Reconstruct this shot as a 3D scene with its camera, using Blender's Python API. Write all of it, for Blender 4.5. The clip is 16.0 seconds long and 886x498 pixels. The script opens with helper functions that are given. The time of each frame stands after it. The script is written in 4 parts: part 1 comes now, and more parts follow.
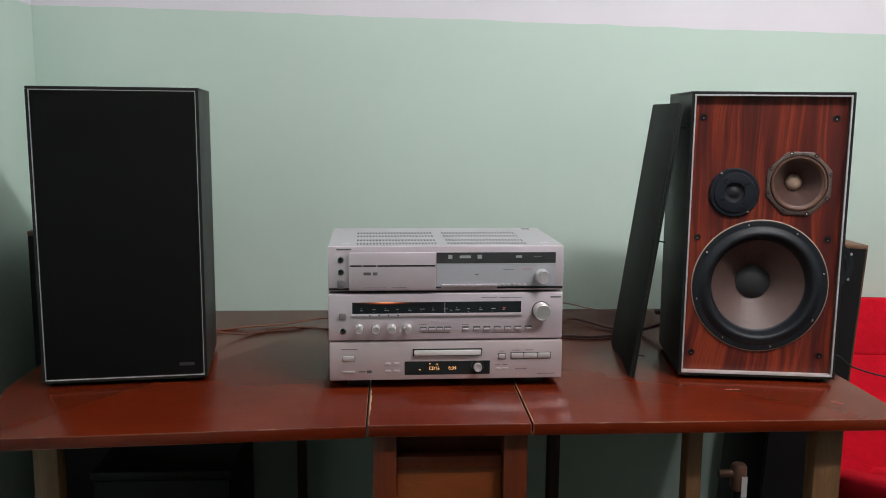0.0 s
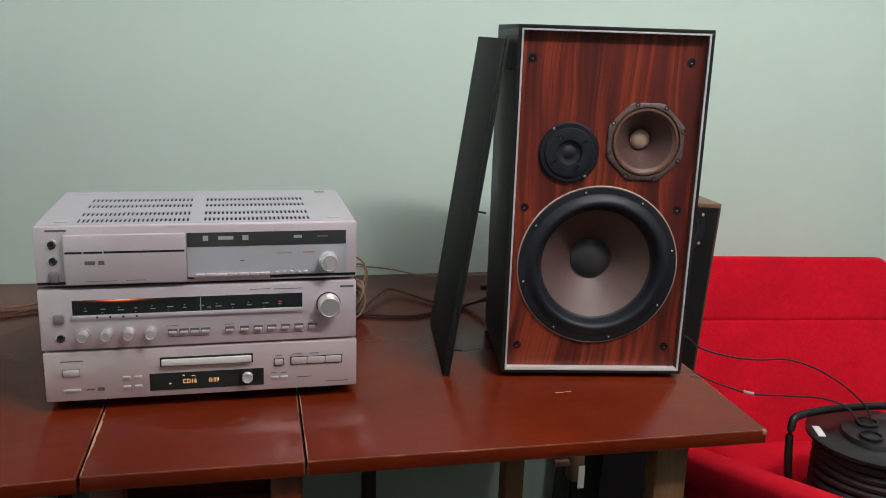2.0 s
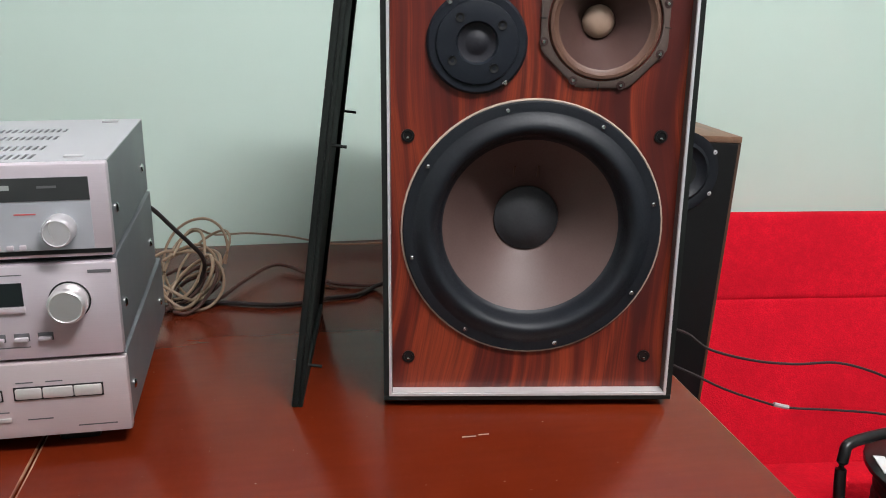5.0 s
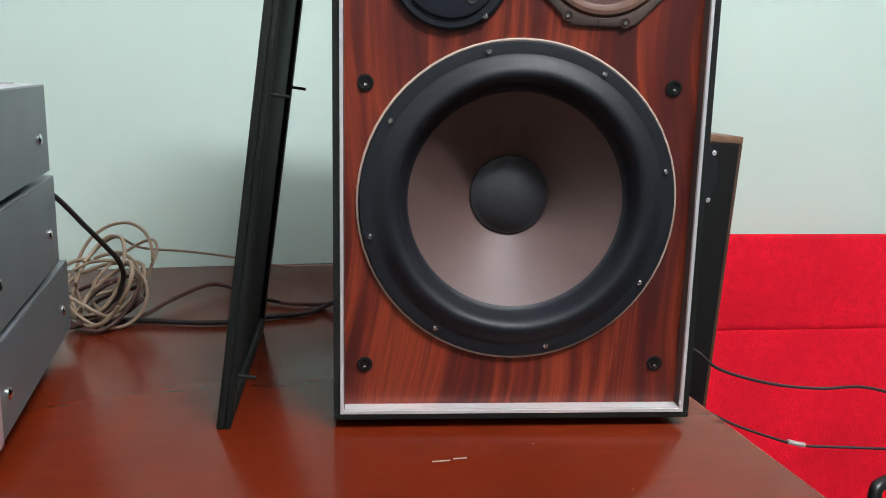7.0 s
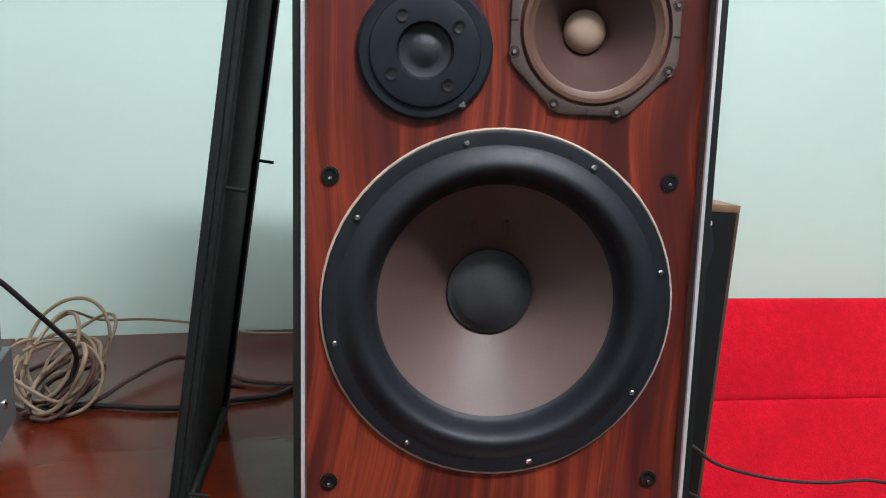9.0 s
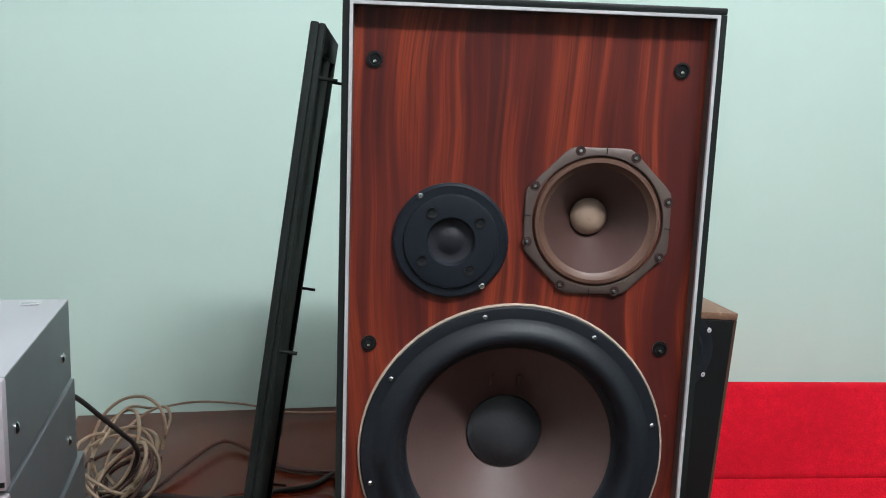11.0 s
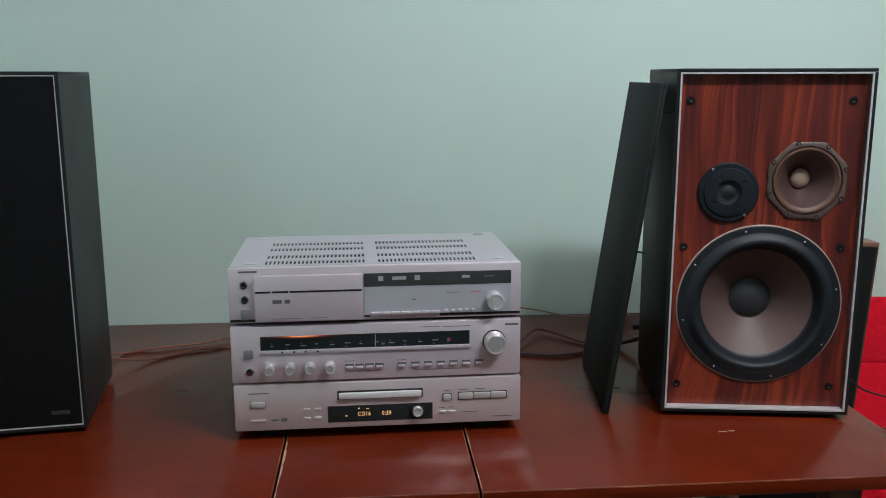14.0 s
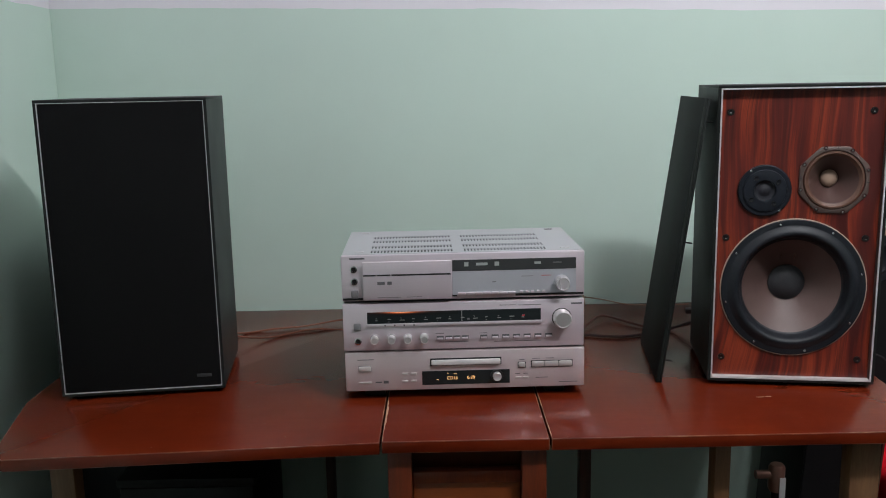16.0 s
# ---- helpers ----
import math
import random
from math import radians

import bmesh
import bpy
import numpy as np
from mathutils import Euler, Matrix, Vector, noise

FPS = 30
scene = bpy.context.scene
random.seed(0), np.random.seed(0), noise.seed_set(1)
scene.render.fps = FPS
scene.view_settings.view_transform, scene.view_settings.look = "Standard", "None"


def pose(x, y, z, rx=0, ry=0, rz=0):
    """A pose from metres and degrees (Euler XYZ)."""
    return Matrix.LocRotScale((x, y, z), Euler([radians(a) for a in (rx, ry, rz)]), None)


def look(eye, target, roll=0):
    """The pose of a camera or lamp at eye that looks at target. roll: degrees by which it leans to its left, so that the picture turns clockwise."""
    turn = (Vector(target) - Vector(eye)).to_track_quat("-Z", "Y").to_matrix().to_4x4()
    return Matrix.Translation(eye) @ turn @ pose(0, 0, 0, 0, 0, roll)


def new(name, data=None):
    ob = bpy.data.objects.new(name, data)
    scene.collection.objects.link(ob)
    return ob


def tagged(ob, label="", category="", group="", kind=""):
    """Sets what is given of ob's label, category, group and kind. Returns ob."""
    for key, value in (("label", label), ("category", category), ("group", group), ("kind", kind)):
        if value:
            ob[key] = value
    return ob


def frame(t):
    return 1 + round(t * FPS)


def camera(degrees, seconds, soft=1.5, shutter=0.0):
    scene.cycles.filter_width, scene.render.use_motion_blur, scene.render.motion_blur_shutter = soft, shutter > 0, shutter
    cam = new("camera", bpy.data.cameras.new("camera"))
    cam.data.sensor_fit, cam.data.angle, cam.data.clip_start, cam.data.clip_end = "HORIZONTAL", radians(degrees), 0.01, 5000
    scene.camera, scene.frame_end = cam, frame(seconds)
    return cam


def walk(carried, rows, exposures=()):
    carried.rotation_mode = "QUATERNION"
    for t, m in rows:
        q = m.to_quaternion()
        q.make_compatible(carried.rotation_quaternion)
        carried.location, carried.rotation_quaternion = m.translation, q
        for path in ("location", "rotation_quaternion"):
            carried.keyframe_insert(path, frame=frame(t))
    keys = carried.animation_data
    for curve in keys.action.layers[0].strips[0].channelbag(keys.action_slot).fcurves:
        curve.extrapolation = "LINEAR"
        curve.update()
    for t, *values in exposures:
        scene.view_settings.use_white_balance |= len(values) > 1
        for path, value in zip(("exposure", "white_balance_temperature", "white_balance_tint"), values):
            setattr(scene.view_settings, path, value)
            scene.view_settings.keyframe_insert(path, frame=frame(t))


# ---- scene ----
cam = camera(53.6, 16.0, soft=1.0)
PATH = [
    (0, (0.034, 0.052, 1.25), (0.153, 2.025, 0.947), 0.5),
    (0.5, (0.06, 0.106, 1.261), (0.195, 2.07, 0.911), 0.5),
    (1, (0.094, 0.166, 1.282), (0.283, 2.121, 0.904), 1.1),
    (1.5, (0.158, 0.282, 1.284), (0.48, 2.214, 0.877), 1.8),
    (2, (0.207, 0.393, 1.283), (0.622, 2.289, 0.799), 1.9),
    (2.5, (0.249, 0.485, 1.28), (0.746, 2.351, 0.759), 1.5),
    (3, (0.283, 0.583, 1.263), (0.768, 2.44, 0.701), 0.9),
    (3.5, (0.359, 0.683, 1.252), (0.776, 2.549, 0.665), 0.4),
    (4, (0.434, 0.746, 1.24), (0.78, 2.619, 0.63), 0.0),
    (4.2, (0.458, 0.767, 1.229), (0.792, 2.64, 0.611), 0.5),
    (6.3, (0.504, 0.921, 1.058), (0.882, 2.831, 0.603), 1.2),
    (6.5, (0.506, 0.932, 1.052), (0.907, 2.84, 0.605), 1.3),
    (7, (0.513, 0.973, 1.041), (0.947, 2.884, 0.638), 1.2),
    (7.5, (0.534, 1.02, 1.032), (0.991, 2.931, 0.658), 1.2),
    (8, (0.542, 1.045, 1.025), (1.011, 2.955, 0.664), 1.2),
    (8.5, (0.541, 1.043, 1.054), (1.004, 2.957, 0.704), 1.2),
    (9, (0.54, 1.041, 1.087), (0.995, 2.957, 0.735), 1.6),
    (9.2, (0.543, 1.041, 1.098), (0.994, 2.956, 0.739), 1.6),
    (11.3, (0.504, 0.919, 1.234), (0.894, 2.852, 0.901), 2.1),
    (11.5, (0.481, 0.878, 1.239), (0.858, 2.815, 0.91), 2.1),
    (12, (0.407, 0.772, 1.255), (0.717, 2.721, 0.931), 2.4),
    (12.5, (0.28, 0.655, 1.258), (0.544, 2.613, 0.947), 2.2),
    (13, (0.185, 0.537, 1.264), (0.432, 2.496, 0.946), 1.5),
    (13.5, (0.134, 0.432, 1.281), (0.351, 2.387, 0.922), 0.9),
    (14, (0.126, 0.354, 1.286), (0.29, 2.309, 0.898), -0.1),
    (14.5, (0.112, 0.27, 1.292), (0.227, 2.226, 0.891), -0.2),
    (15, (0.104, 0.2, 1.298), (0.173, 2.161, 0.911), -0.7),
    (15.5, (0.1, 0.144, 1.307), (0.136, 2.108, 0.931), -1.0),
    (16, (0.096, 0.104, 1.306), (0.101, 2.069, 0.937), -1.1),
]
EXPOSURES = [
    (0.0, -0.1, 6650, 12), (1.5, -0.1, 6700, 12), (2.5, 0.0, 6750, 13), (3.2, 0.05, 6750, 13), (4.0, 0.18, 6650, 12), (6.5, 0.46, 6350, 11), (9.0, 0.48, 6150, 9),
    (11.5, 0.04, 6100, 4), (12.5, -0.36, 5950, -3), (13.0, -0.33, 5950, 0), (13.5, -0.32, 6150, 7), (14.0, -0.29, 6150, 8), (16.0, -0.25, 6350, 11),
]
walk(cam, [(t, look(eye, target, roll)) for t, eye, target, roll in PATH], EXPOSURES)
LAMP, LAMP_WATTS = (1.11, 0.56, 2.54), 107.0
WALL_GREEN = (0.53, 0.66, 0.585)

# ---- light ----
world = bpy.data.worlds.new("world")
scene.world = world
world.use_nodes = True
world.node_tree.nodes["Background"].inputs[0].default_value = (0.8, 0.9, 1.0, 1)
world.node_tree.nodes["Background"].inputs[1].default_value = 0.05


def point_lamp(name, at, watts, colour, radius):
    data = bpy.data.lights.new(name, "POINT")
    data.energy, data.color, data.shadow_soft_size = watts, colour, radius
    ob = new(name, data)
    ob.location = at
    return ob


# one fluorescent tube along the ceiling, out of view
for side in (-0.27, -0.09, 0.09, 0.27):
    point_lamp("ceiling_lamp_light", (LAMP[0] + side, LAMP[1], LAMP[2]), LAMP_WATTS / 4, (0.98, 0.985, 1.0), 0.06)


# ---- materials ----
class Nodes:
    def __init__(self, name):
        self.m = bpy.data.materials.new(name)
        self.m.use_nodes = True
        self.t = self.m.node_tree
        self.bsdf = self.t.nodes["Principled BSDF"]
        self.tc = self.t.nodes.new("ShaderNodeTexCoord")

    def n(self, kind, **props):
        node = self.t.nodes.new(kind)
        for k, v in props.items():
            if k == "op":
                node.operation = v
        return node

    def link(self, a, b):
        self.t.links.new(a, b)

    def mapped(self, scale, space="Object", turn=(0, 0, 0)):
        mp = self.n("ShaderNodeMapping")
        mp.inputs["Scale"].default_value = scale
        mp.inputs["Rotation"].default_value = turn
        self.link(self.tc.outputs[space], mp.inputs[0])
        return mp.outputs[0]

    def noise(self, vec, scale, detail=4.0, rough=0.55, distort=0.0):
        nn = self.n("ShaderNodeTexNoise")
        nn.inputs["Scale"].default_value = scale
        nn.inputs["Detail"].default_value = detail
        nn.inputs["Roughness"].default_value = rough
        nn.inputs["Distortion"].default_value = distort
        self.link(vec, nn.inputs["Vector"])
        return nn.outputs[0]

    def ramp(self, fac, stops):
        r = self.n("ShaderNodeValToRGB")
        els = r.color_ramp.elements
        while len(els) < len(stops):
            els.new(0.5)
        for e, (p, c) in zip(els, stops):
            e.position = p
            e.color = (*c, 1) if len(c) == 3 else c
        self.link(fac, r.inputs[0])
        return r.outputs[0]

    def mix(self, fac, a, b):
        mx = self.n("ShaderNodeMix")
        mx.data_type = "RGBA"
        for sock, v in ((mx.inputs[0], fac), (mx.inputs[6], a), (mx.inputs[7], b)):
            if isinstance(v, (float, int)):
                sock.default_value = v
            elif isinstance(v, tuple):
                sock.default_value = (*v, 1)
            else:
                self.link(v, sock)
        return mx.outputs[2]

    def bump(self, height, strength, distance=0.001):
        b = self.n("ShaderNodeBump")
        b.inputs["Strength"].default_value = strength
        b.inputs["Distance"].default_value = distance
        self.link(height, b.inputs["Height"])
        self.link(b.outputs[0], self.bsdf.inputs["Normal"])

    def colour(self, c):
        if isinstance(c, tuple):
            self.bsdf.inputs["Base Color"].default_value = (*c, 1)
        else:
            self.link(c, self.bsdf.inputs["Base Color"])

    def gloss(self, rough, metal=0.0, coat=0.0, spec=0.5):
        if isinstance(rough, float):
            self.bsdf.inputs["Roughness"].default_value = rough
        else:
            self.link(rough, self.bsdf.inputs["Roughness"])
        self.bsdf.inputs["Metallic"].default_value = metal
        self.bsdf.inputs["Coat Weight"].default_value = coat
        self.bsdf.inputs["Coat Roughness"].default_value = 0.12
        self.bsdf.inputs["Specular IOR Level"].default_value = spec


def plain(name, c, rough=0.5, metal=0.0, vary=0.12, grain=60.0, bump=0.15, spec=0.5):
    """A surface with faint mottling, grain and uneven gloss."""
    k = Nodes(name)
    big = k.noise(k.mapped((1, 1, 1)), 7.0, 3.0)
    fine = k.noise(k.mapped((1, 1, 1)), grain * 8, 3.0)
    dark = tuple(v * (1 - vary) for v in c)
    light = tuple(min(1.0, v * (1 + vary)) for v in c)
    k.colour(k.ramp(big, [(0.3, dark), (0.7, light)]))
    k.gloss(k.ramp(fine if metal < 0.25 else big, [(0.3, (rough * 0.85,) * 3), (0.7, (min(1, rough * 1.15),) * 3)]), metal, 0.0, spec)
    if bump and metal < 0.25:
        k.bump(fine, bump, 0.0004)
    return k.m


def wall_paint():
    k = Nodes("green_and_white_wall_paint")
    pos = k.mapped((1, 1, 1))
    sep = k.n("ShaderNodeSeparateXYZ")
    k.link(pos, sep.inputs[0])
    slope = k.n("ShaderNodeMath", op="MULTIPLY")
    slope.inputs[1].default_value = 0.020
    k.link(sep.outputs[0], slope.inputs[0])
    z = k.n("ShaderNodeMath", op="ADD")
    k.link(sep.outputs[2], z.inputs[0])
    k.link(slope.outputs[0], z.inputs[1])
    wob = k.n("ShaderNodeMath", op="MULTIPLY_ADD")
    wob.inputs[1].default_value = 0.010
    k.link(k.noise(pos, 9.0, 3.0), wob.inputs[0])
    k.link(z.outputs[0], wob.inputs[2])
    line = k.n("ShaderNodeMath", op="GREATER_THAN")
    line.inputs[1].default_value = 1.4880
    k.link(wob.outputs[0], line.inputs[0])
    blotch = k.noise(pos, 1.6, 4.0)
    roller = k.noise(pos, 140.0, 3.0)
    green = k.ramp(blotch, [(0.3, WALL_GREEN), (0.7, tuple(v * 1.05 for v in WALL_GREEN))])
    white = k.ramp(blotch, [(0.3, (0.72, 0.70, 0.74)), (0.7, (0.78, 0.76, 0.80))])
    k.colour(k.mix(line.outputs[0], green, white))
    k.gloss(k.ramp(roller, [(0.3, (0.85,) * 3), (0.7, (0.95,) * 3)]), 0.0, 0.0, 0.12)
    k.bump(roller, 0.18, 0.0005)
    return k.m


def wood(name, dark, mid, light, rough, scale=(9.0, 0.9, 9.0), coat=0.0, contrast=(0.3, 0.5, 0.72), warp=1.2, uneven=0.25, spec=0.5, flecks=0.45):
    k = Nodes(name)
    v = k.mapped(scale)
    grain = k.noise(v, 5.0, 6.0, 0.6, warp)
    fine = k.noise(k.mapped(tuple(s * 6 for s in scale)), 9.0, 3.0)
    tone = k.noise(k.mapped((1, 1, 1)), 3.0, 3.0)
    c = k.ramp(grain, [(contrast[0], dark), (contrast[1], mid), (contrast[2], light)])
    c = k.mix(k.ramp(fine, [(0.35, (flecks,) * 3), (0.6, (0.0,) * 3)]), c, dark)
    c = k.mix(k.ramp(tone, [(0.35, (0.0,) * 3), (0.75, (0.35,) * 3)]), c, mid)
    k.colour(c)
    k.gloss(k.ramp(tone, [(0.2, (rough * (1 - uneven),) * 3), (0.8, (rough * (1 + uneven),) * 3)]), 0.0, coat, spec)
    if flecks > 0.2:
        k.bump(fine, 0.04, 0.0002)
    return k.m


def lacquer(name, dark, light, rough, spec):
    """Old tinted lacquer: cloudy colour, grain barely showing through, gloss dulled here and there by wiping."""
    k = Nodes(name)
    cloud = k.noise(k.mapped((1, 1, 1)), 4.0, 4.0, 0.6)
    grain = k.noise(k.mapped((3.0, 40.0, 40.0)), 3.0, 4.0, 0.6)
    wiped = k.noise(k.mapped((2.0, 7.0, 7.0)), 2.0, 3.0)
    c = k.ramp(cloud, [(0.30, dark), (0.70, light)])
    c = k.mix(k.ramp(grain, [(0.30, (0.30,) * 3), (0.60, (0.0,) * 3)]), c, dark)
    dust = k.noise(k.mapped((1, 1, 1)), 190.0, 1.0)
    c = k.mix(k.ramp(dust, [(0.80, (0.0,) * 3), (0.84, (0.45,) * 3)]), c, (0.30, 0.24, 0.20))
    k.colour(c)
    k.gloss(k.ramp(wiped, [(0.25, (rough * 0.88,) * 3), (0.75, (rough * 1.14,) * 3)]), 0.0, 0.0, spec)
    return k.m


def rosewood(name, dark, mid, light, rough):
    """Veneer with tall flame figure: broad wavering bands, narrow dark streaks and short pores."""
    k = Nodes(name)
    sway = k.noise(k.mapped((4.0, 4.0, 2.2)), 1.0, 2.0)
    bent = k.n("ShaderNodeVectorMath", op="MULTIPLY_ADD")
    k.link(sway, bent.inputs[0])
    bent.inputs[1].default_value = (0.11, 0.0, 0.0)
    k.link(k.tc.outputs["Object"], bent.inputs[2])

    def stretched(scale):
        mp = k.n("ShaderNodeMapping")
        mp.inputs["Scale"].default_value = scale
        k.link(bent.outputs[0], mp.inputs[0])
        return mp.outputs[0]
    bands = k.noise(stretched((44.0, 10.0, 2.6)), 1.0, 2.0, 0.5, 0.7)
    streaks = k.noise(stretched((160.0, 10.0, 3.4)), 1.0, 3.0, 0.6, 0.3)
    fibre = k.noise(stretched((700.0, 10.0, 14.0)), 1.0, 3.0, 0.6)
    tone = k.noise(k.mapped((1, 1, 1)), 6.0, 3.0)
    c = k.ramp(bands, [(0.36, dark), (0.47, mid), (0.60, light), (0.74, mid)])
    c = k.mix(k.ramp(streaks, [(0.34, (0.80,) * 3), (0.48, (0.0,) * 3)]), c, dark)
    c = k.mix(k.ramp(streaks, [(0.56, (0.0,) * 3), (0.72, (0.38,) * 3)]), c, light)
    c = k.mix(k.ramp(fibre, [(0.36, (0.46,) * 3), (0.56, (0.0,) * 3)]), c, dark)
    c = k.mix(k.ramp(tone, [(0.40, (0.0,) * 3), (0.75, (0.40,) * 3)]), c, mid)
    k.colour(c)
    k.gloss(k.ramp(tone, [(0.2, (rough * 0.8,) * 3), (0.8, (rough * 1.2,) * 3)]), 0.0, 0.0, 0.5)
    k.bump(fibre, 0.05, 0.0002)
    return k.m


def dial_glow(name, centre, spread, low, high):
    """Light of a small bulb behind the edge of a dial, fading along it and downwards."""
    k = Nodes(name)
    sep = k.n("ShaderNodeSeparateXYZ")
    k.link(k.tc.outputs["Object"], sep.inputs[0])

    def sums(op, a, b):
        n = k.n("ShaderNodeMath", op=op)
        for i, v in enumerate((a, b)):
            if isinstance(v, float):
                n.inputs[i].default_value = v
            else:
                k.link(v, n.inputs[i])
        return n.outputs[0]
    along = sums("DIVIDE", sums("SUBTRACT", sep.outputs[0], centre), spread)
    fade = sums("DIVIDE", 1.0, sums("ADD", 1.0, sums("POWER", sums("ABSOLUTE", along, 0.0), 2.6)))
    up = sums("DIVIDE", sums("SUBTRACT", sep.outputs[2], low), high - low)
    rise = sums("POWER", sums("MAXIMUM", up, 0.0), 3.2)
    glow = sums("MULTIPLY", fade, rise)
    k.colour((0.014, 0.016, 0.016))
    k.gloss(0.15)
    k.link(k.ramp(glow, [(0.0, (0.10, 0.015, 0.003)), (0.35, (1.0, 0.20, 0.05)), (1.0, (1.0, 0.50, 0.24))]), k.bsdf.inputs["Emission Color"])
    k.link(sums("MULTIPLY", glow, 1.5), k.bsdf.inputs["Emission Strength"])
    return k.m


def worn_edge():
    """Lacquered edge rubbed through to pale wood in places."""
    k = Nodes("worn_table_edge")
    rub = k.noise(k.mapped((6, 6, 30)), 3.0, 5.0, 0.65)
    k.colour(k.ramp(rub, [(0.48, (0.10, 0.016, 0.005)), (0.62, (0.20, 0.075, 0.035)), (0.78, (0.42, 0.27, 0.17))]))
    k.gloss(0.4)
    return k.m


def brushed(name, c, rough=0.38, metal=0.45):
    k = Nodes(name)
    lines = k.noise(k.mapped((3, 60, 900)), 2.0, 3.0)
    big = k.noise(k.mapped((1, 1, 1)), 6.0, 2.0)
    k.colour(k.mix(k.ramp(lines, [(0.3, (0.0,) * 3), (0.7, (0.2,) * 3)]), k.ramp(big, [(0.3, c), (0.7, tuple(v * 1.06 for v in c))]), tuple(v * 0.8 for v in c)))
    k.gloss(k.ramp(lines, [(0.3, (rough * 0.8,) * 3), (0.7, (rough * 1.25,) * 3)]), metal)
    return k.m


def cloth(name, c, weave, bump=0.7, nap=0.0):
    """Woven cloth; nap adds the uneven pile of brushed wool."""
    k = Nodes(name)
    v = k.mapped((1, 1, 1))
    a = k.noise(v, weave, 2.0)
    big = k.noise(v, 9.0, 4.0)
    pile = k.noise(v, 75.0, 4.0, 0.65)
    base = k.ramp(big, [(0.3, tuple(x * (1 - 0.4 * nap) for x in c)), (0.7, tuple(min(1, x * 1.12) for x in c))])
    base = k.mix(k.ramp(pile, [(0.35, (nap,) * 3), (0.6, (0.0,) * 3)]), base, tuple(x * 0.62 for x in c))
    k.colour(k.mix(k.ramp(a, [(0.35, (0.5,) * 3), (0.65, (0.0,) * 3)]), base, tuple(x * 0.6 for x in c)))
    k.gloss(0.95, 0.0, 0.0, 0.2)
    k.bsdf.inputs["Sheen Weight"].default_value = 0.25
    k.bsdf.inputs["Sheen Tint"].default_value = (*[min(1, x * 1.5 + 0.02) for x in c], 1)
    k.bump(k.mix(nap * 0.6, a, pile), bump, 0.0012 + 0.0014 * nap)
    return k.m


def glowing(name, c, strength):
    k = Nodes(name)
    k.colour(c)
    k.bsdf.inputs["Emission Color"].default_value = (*c, 1)
    k.bsdf.inputs["Emission Strength"].default_value = strength
    return k.m


WALL = wall_paint()
# grey-green of the unseen walls, chosen for how much light they bounce
BOUNCE_WALL = plain("unseen_wall_grey_green", (0.42, 0.50, 0.455), 0.8, 0, 0.06)
WHITE_WALL = plain("white_wall_paint", (0.74, 0.75, 0.76), 0.6, 0, 0.03)
CEIL = plain("ceiling_paint", (0.74, 0.74, 0.74), 0.8, 0, 0.03)
FLOOR = wood("floor_boards", (0.018, 0.009, 0.006), (0.035, 0.018, 0.010), (0.055, 0.03, 0.016), 0.4)
TABLE = lacquer("red_brown_lacquered_wood", (0.087, 0.0092, 0.0024), (0.130, 0.0160, 0.0045), 0.20, 0.24)
TABLE_FRAME = wood("table_frame_wood", (0.060, 0.0085, 0.0018), (0.100, 0.0160, 0.0030), (0.135, 0.025, 0.0045), 0.35, (9.0, 9.0, 1.0))
PANEL_WOOD = wood("orange_panel_wood", (0.110, 0.022, 0.0036), (0.175, 0.039, 0.0060), (0.225, 0.058, 0.009), 0.35, (1.0, 9.0, 9.0))
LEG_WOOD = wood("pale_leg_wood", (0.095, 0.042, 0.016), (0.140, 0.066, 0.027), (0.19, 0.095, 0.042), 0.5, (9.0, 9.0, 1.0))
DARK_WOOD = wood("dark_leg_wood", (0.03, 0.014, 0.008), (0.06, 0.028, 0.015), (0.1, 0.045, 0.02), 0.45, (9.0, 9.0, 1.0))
WORN = worn_edge()
ROSEWOOD = rosewood("rosewood_veneer", (0.052, 0.0098, 0.0086), (0.120, 0.0165, 0.0100), (0.262, 0.0420, 0.0165), 0.36)
CABINET = wood("black_ash_vinyl", (0.005, 0.0058, 0.0053), (0.011, 0.0128, 0.0118), (0.018, 0.021, 0.0195), 0.5, (14.0, 14.0, 1.0), 0.0, (0.3, 0.5, 0.72), 1.2, 0.2, 0.3)
GRILLE = cloth("black_grille_cloth", (0.0035, 0.0035, 0.0038), 900.0, 0.3)
GRILLE_WOOD = plain("black_painted_fibreboard", (0.0075, 0.0105, 0.0090), 0.75, 0, 0.35, 60, 0.5, 0.25)
WALNUT = wood("walnut_veneer", (0.10, 0.05, 0.03), (0.19, 0.10, 0.06), (0.27, 0.15, 0.09), 0.45)
TRIM = plain("silver_trim", (0.74, 0.72, 0.73), 0.34, 0.45, 0.08)
# shaded copy of the silver trim, for the inner sides of the frame
TRIM_SHADED = plain("shaded_silver_trim", (0.085, 0.066, 0.062), 0.4, 0.1, 0.15)
SILVER = brushed("brushed_silver_front", (0.62, 0.548, 0.588))
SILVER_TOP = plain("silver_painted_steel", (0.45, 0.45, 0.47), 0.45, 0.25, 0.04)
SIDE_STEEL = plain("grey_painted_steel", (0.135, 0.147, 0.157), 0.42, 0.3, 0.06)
CD_SILVER = brushed("pinkish_silver_front", (0.60, 0.505, 0.515))
TURNED = plain("spun_aluminium", (0.74, 0.72, 0.71), 0.30, 0.75, 0.06)
KNOB = plain("turned_aluminium", (0.62, 0.60, 0.61), 0.28, 0.5, 0.05)
CHROME = plain("chrome", (0.8, 0.8, 0.8), 0.12, 1.0, 0.03)
BLACK = plain("black_plastic", (0.007, 0.007, 0.0075), 0.35, 0, 0.2)
